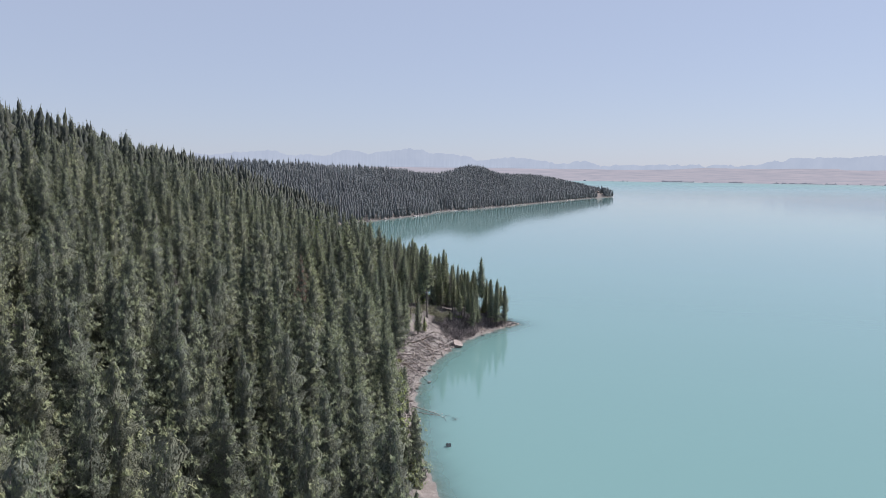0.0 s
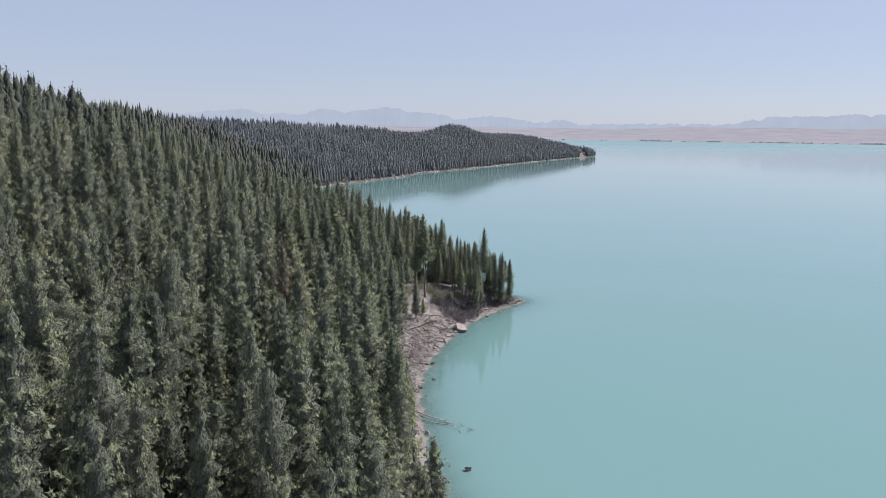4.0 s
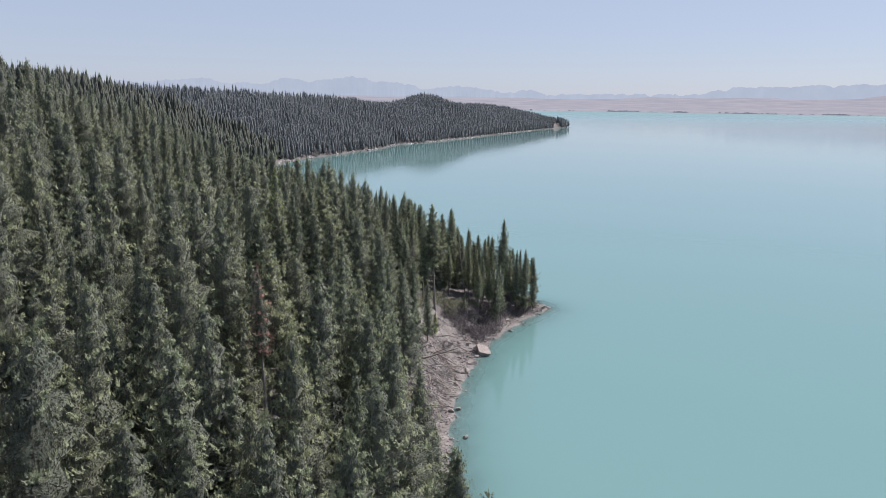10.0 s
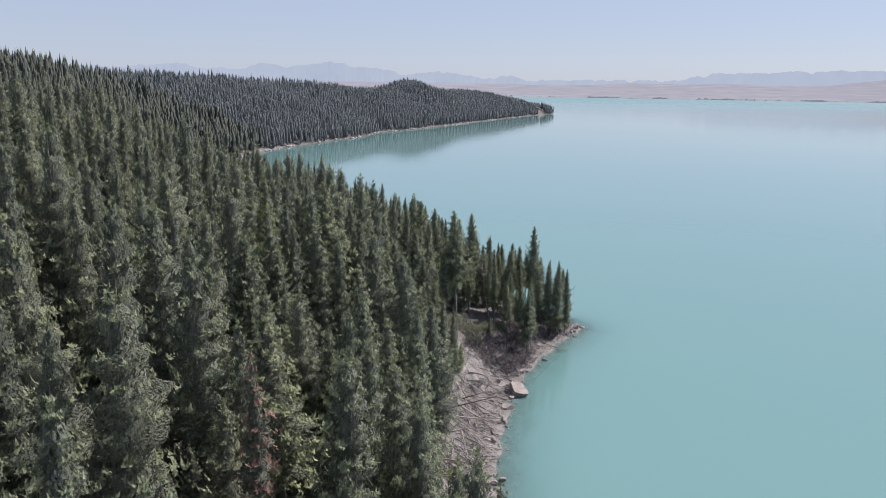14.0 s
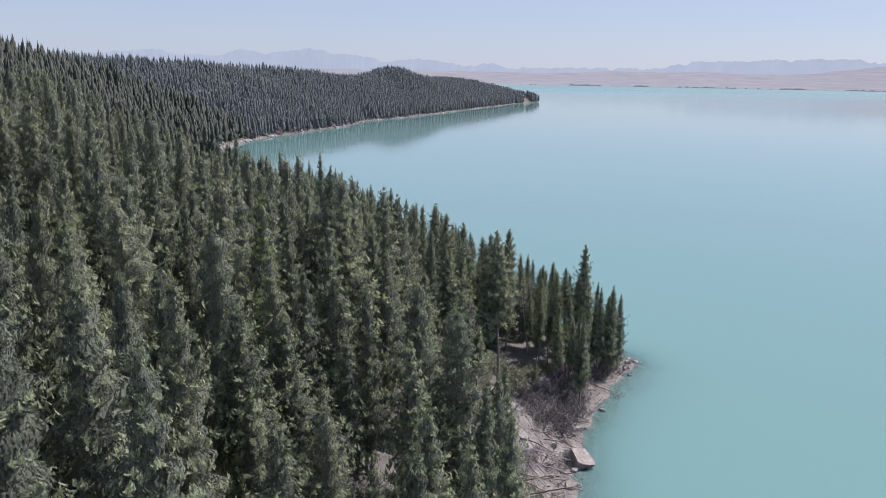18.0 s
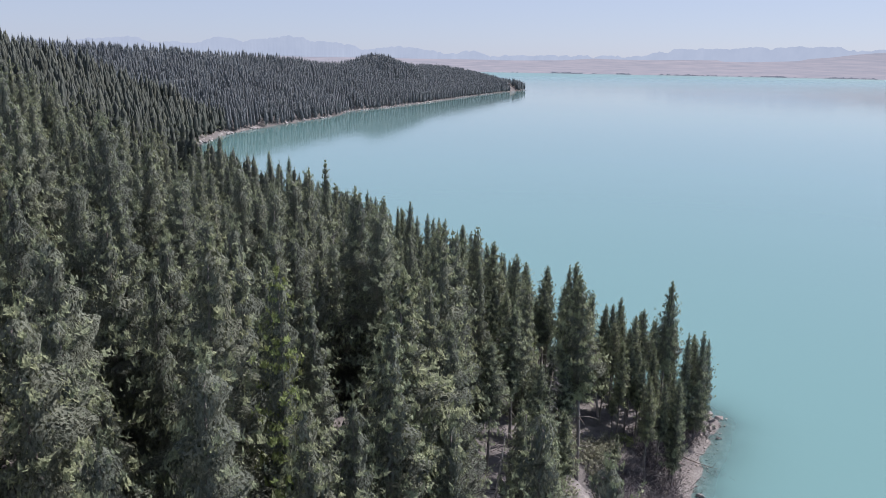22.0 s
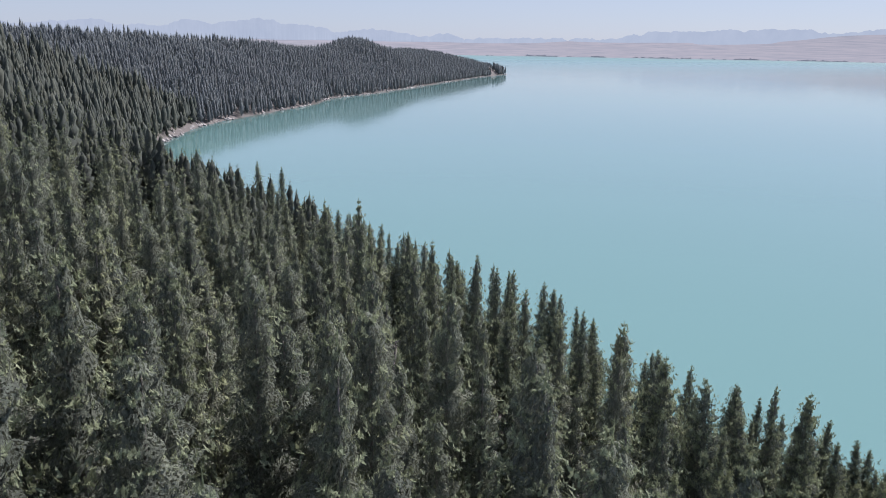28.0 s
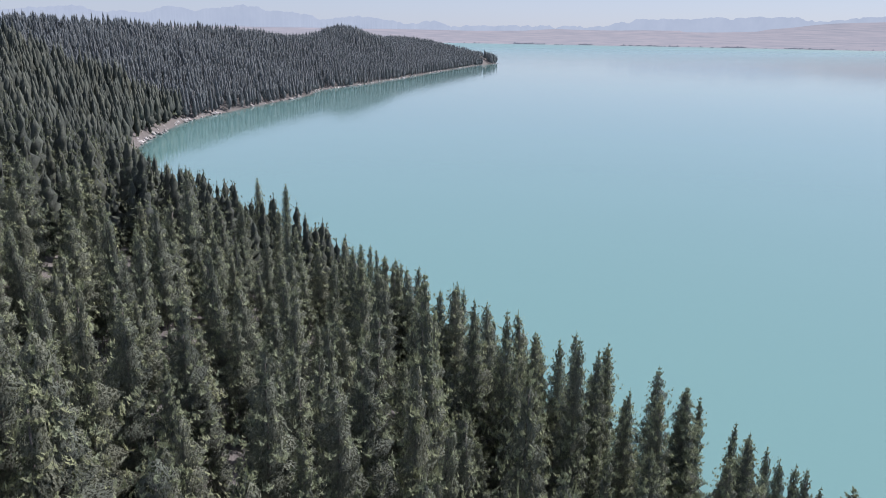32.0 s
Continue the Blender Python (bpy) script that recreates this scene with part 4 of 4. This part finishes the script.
def shrub_mesh(rng, mat, n=420, wide=1.2, tall=1.0, size=0.22):
    """A rounded low bush of small leaves in clumps."""
    c = rng.normal(0, 0.5, (14, 3)) * [wide, wide, 0.3 * tall] + [0, 0, 0.55 * tall]
    p = c[rng.integers(0, 14, n)] + rng.normal(0, 0.2, (n, 3)) * [wide, wide, tall]
    p[:, 2] = np.abs(p[:, 2])
    a, b = rng.normal(0, 1, (2, n, 3))
    a /= np.linalg.norm(a, axis=1)[:, None]
    b /= np.linalg.norm(b, axis=1)[:, None]
    V = np.stack([p - a * size * 0.5, p + a * size * 0.5, p + b * size], 1).reshape(-1, 3)
    return mesh_from("shrub", V, np.arange(len(V)).reshape(-1, 3), [mat])


bushes = [shrub_mesh(rng, SHRUB, 700, 1.4, 1.2, 0.2) for _ in range(3)] + [shrub_mesh(rng, YOUNG) for _ in range(2)]
BUSH_AT = [(-1.4, 167.8, 1.2), (-3.0, 168.0, 1.1), (0.2, 169.2, 1.1), (1.4, 170.6, 1.0), (-2.0, 169.8, 1.1), (-4.2, 166.8, 1.0), (-0.6, 166.4, 0.9), (-7.5, 157.0, 0.9),
           (-9.0, 151.0, 1.0), (-8.6, 143.5, 0.8), (-11.0, 136.0, 1.0), (-9.8, 128.0, 0.9), (-10.4, 121.0, 0.9), (-8.0, 133.0, 0.7), (4.2, 172.6, 0.8), (-7.0, 116.0, 0.8),
           (-6.2, 160.4, 1.0), (-5.0, 163.6, 1.1)]
for i, (x, y, s) in enumerate(BUSH_AT):
    k = i % 3 if i < 8 else i % 5
    ob = thing("shrub", "dry yellow-green shrub on top of the bank" if k < 3 else "low green shrub on the bank", "shrub", "shrubs on the bank", me=bushes[k])
    ob.matrix_basis = pose(x, y, float(height(x, y)) - 0.05, 0, 0, rng.uniform(0, 360)) @ Matrix.Diagonal((s, s, s, 1))

# young pines on the bank, the last two taller edge trees placed to fit the view: x, y, height
YOUNG_AT = [(-6.2, 120.4, 5.2), (-3.7, 157.2, 3.4), (-6.0, 118.0, 4.0), (-8.0, 104.5, 6.0), (-7.0, 97.0, 6.5), (-6.8, 125.0, 3.5), (-5.2, 111.0, 2.6),
            (-9.4, 133.0, 4.5), (2.0, 169.2, 3.0), (-7.0, 113.0, 4.5), (0.4, 179.0, 6.5), (1.5, 178.6, 5.0), (3.2, 179.4, 5.0), (5.0, 179.8, 4.5), (6.8, 179.6, 4.0), (8.6, 179.8, 4.0), (10.5, 180.0, 4.0), (-0.6, 176.5, 6.0), (-2.2, 175.2, 7.0), (-4.6, 174.6, 7.5), (1.6, 183.0, 6.5),
            (-4.4, 88.0, 5.0), (-3.0, 83.0, 4.0), (-5.0, 94.5, 4.0), (-2.8, 84.0, 10.0), (-5.8, 97.3, 10.0)]
seedlings = [make_pine(rng, 6.0, 1.25, 0.04, "young_pine", "young green pine with branches down to the ground", YOUNG if i % 2 else SPRAYS, 60, 3, 6, 0.4) for i in range(3)]
for i, (x, y, h) in enumerate(YOUNG_AT):
    s = h / 6.0
    ob = copy_thing(seedlings[i % 3], pose(x, y, float(height(x, y)) - 0.05, rng.uniform(-3, 3), rng.uniform(-3, 3), rng.uniform(0, 360)) @ Matrix.Diagonal((s, s, s, 1)))
    tagged(ob, group="young pines near the shore")
for mo in seedlings:
    for ch in list(mo.children):
        bpy.data.objects.remove(ch)
    bpy.data.objects.remove(mo)

# dead trees: one rusty, several bare and grey
rust_top = 26.0 - float(height(-20.0, 103.9))
rust = make_pine(rng, rust_top, 1.15, 0.62, "dead_pine", "dead pine with faded rust-brown needles among green trees", RUST, 44, 3, 5, 0.42)
rust.matrix_basis = pose(-20.0, 103.9, float(height(-20.0, 103.9)), 1, -2, 40)
tagged(rust, group="dead pines")


for x, y, top, wide in ((-24.9, 143.8, 29.3, 2.3),):
    z = float(height(x, y))
    ob = make_pine(rng, top - z, wide, 0.05, "pine_tree", "bushy bright yellow-green pine among darker trees", YOUNG, 100, 4, 7, 0.5)
    ob.matrix_basis = pose(x, y, z - 0.1, 0, 0, 50 * wide)


def snag(rng, tall, label):
    """A bare dead tree: trunk and thin drooping branches."""
    ob = thing("dead_pine", label, "dead tree", "dead pines")
    v, f = trunk_shape(rng, tall, 0.3, 0.13, 4)
    part("trunk", mesh_from("trunk", v, f, [DRIFTWOOD]), ob)
    paths, radii = [], []
    for i in range(80):
        z = tall * rng.uniform(0.2, 0.97)
        az, L = rng.uniform(0, 6.28), (1 - z / tall) * 2.2 + 0.4
        o = np.array([math.cos(az), math.sin(az), rng.uniform(-0.3, 0.2)]) * L * rng.uniform(0.6, 1.1)
        p = np.array([0, 0, z])
        paths.append([p, p + o * 0.55 + [0, 0, 0.1], p + o + [0, 0, -0.15 * L]])
        radii.append([0.035, 0.022, 0.008])
        for j in range(2):
            q = p + o * rng.uniform(0.4, 0.9)
            paths.append([q, q + rng.normal(0, 0.3, 3) * L * 0.7])
            radii.append([0.014, 0.005])
    v, f = tubes(paths, radii, 3)
    tagged(part("bare_crown", mesh_from("bare_crown", v, f, [BRUSH]), ob), kind="stuff")
    return ob


for x, y, h, lean in ((-33.0, 124.0, 11.0, 3), (-19.5, 131.0, 10.0, -4), (-27.5, 152.0, 12.0, 2), (-14.0, 150.5, 9.0, 6), (-9.0, 160.0, 9.5, -12), (-41.0, 171.0, 12.0, 3),
                      (-12.0, 171.0, 11.0, 4), (-36.0, 98.0, 11.0, -3), (3.0, 176.0, 9.0, 7), (-23.0, 187.0, 12.0, -5), (-6.0, 172.5, 9.0, 14)):
    snag(rng, h, "bare grey dead pine standing in the forest").matrix_basis = pose(x, y, float(height(x, y)), lean, -lean * 0.6, rng.uniform(0, 360))

# fallen trees reaching into the lake
for x, y, ang, k in ((-4.6, 114.6, 128, 2), (-4.0, 112.0, 118, 0), (-3.4, 142.5, 128, 1), (10.6, 174.2, 128, 1)):
    lay_log(x, y, ang, log_meshes[k], "fallen grey tree reaching from the bank into the water", 0.15)
for x, y in ((-0.6, 111.2), (0.6, 110.0), (1.8, 109.2), (0.2, 147.0), (13.6, 171.6)):
    ob = thing("dead_brush", "dead branches of a drowned tree sticking out of the water", "brushwood", "brush on the bank", me=brushes[int(rng.integers(0, 5))])
    ob.matrix_basis = pose(x, y, -0.35, rng.uniform(-20, 20), rng.uniform(-20, 20), rng.uniform(0, 360)) @ Matrix.Diagonal((0.8, 0.8, 0.8, 1))

# pale broken rock along the foot of the headland
n = 2200
hx2, hy2 = rng.uniform(-85, 305, n * 30), rng.uniform(440, 1290, n * 30)
hd2 = inland(hx2, hy2)
ok = np.flatnonzero((hd2 > -1.0) & (hd2 < 2.6 + 1.2 * ripple(hx2, hy2, 45, 2.0)) & (ripple(hx2, hy2, 75, 4.0) + 0.6 * rng.random(len(hx2)) > 0.1))[:n]
hx2, hy2, hd2 = hx2[ok], hy2[ok], hd2[ok]
s = 0.4 + 1.1 * rng.random(len(ok)) ** 2
V = oct_v[None] * rng.uniform(0.7, 1.3, (len(ok), 6, 1)) * s[:, None, None] + np.stack([hx2, hy2, np.maximum(height(hx2, hy2, hd2), 0) + 0.1], -1)[:, None]
F = (oct_f[None] + (np.arange(len(ok)) * 6)[:, None, None]).reshape(-1, 3)
tagged(new("shore_rocks", mesh_from("shore_rocks", V.reshape(-1, 3), F, [PALE_ROCK])), "pale broken rocks along the foot of the headland", "rocks", kind="stuff")

for x, y, s in ((266, 1258, 4.5), (271, 1264, 3.6), (261, 1250, 3.8), (275, 1262, 2.8), (256, 1240, 3.0)):
    put_rock("boulder", "pale bare rock outcrop near the headland's tip", x, y, s, s * 0.8, s * 0.7, 0.3, base=max(float(height(x, y)), 0.2))

# rocks and pale logs at the very end of the point
for x, y, sx in ((18.2, 181.0, 0.7), (19.4, 181.6, 0.5), (17.4, 179.6, 0.6), (18.8, 182.4, 0.45), (16.2, 178.4, 0.5), (20.2, 181.4, 0.35)):
    put_rock("boulder", "pinkish grey rock at the end of the point", x, y, sx, sx * 0.8, sx * 0.7, 0.3)
for x, y, ang, k in ((15.8, 180.6, 92, 3), (16.2, 181.2, 108, 4), (15.2, 179.2, 118, 3)):
    lay_log(x, y, ang, log_meshes[k], "short bleached log lying at the end of the point", 0.3)
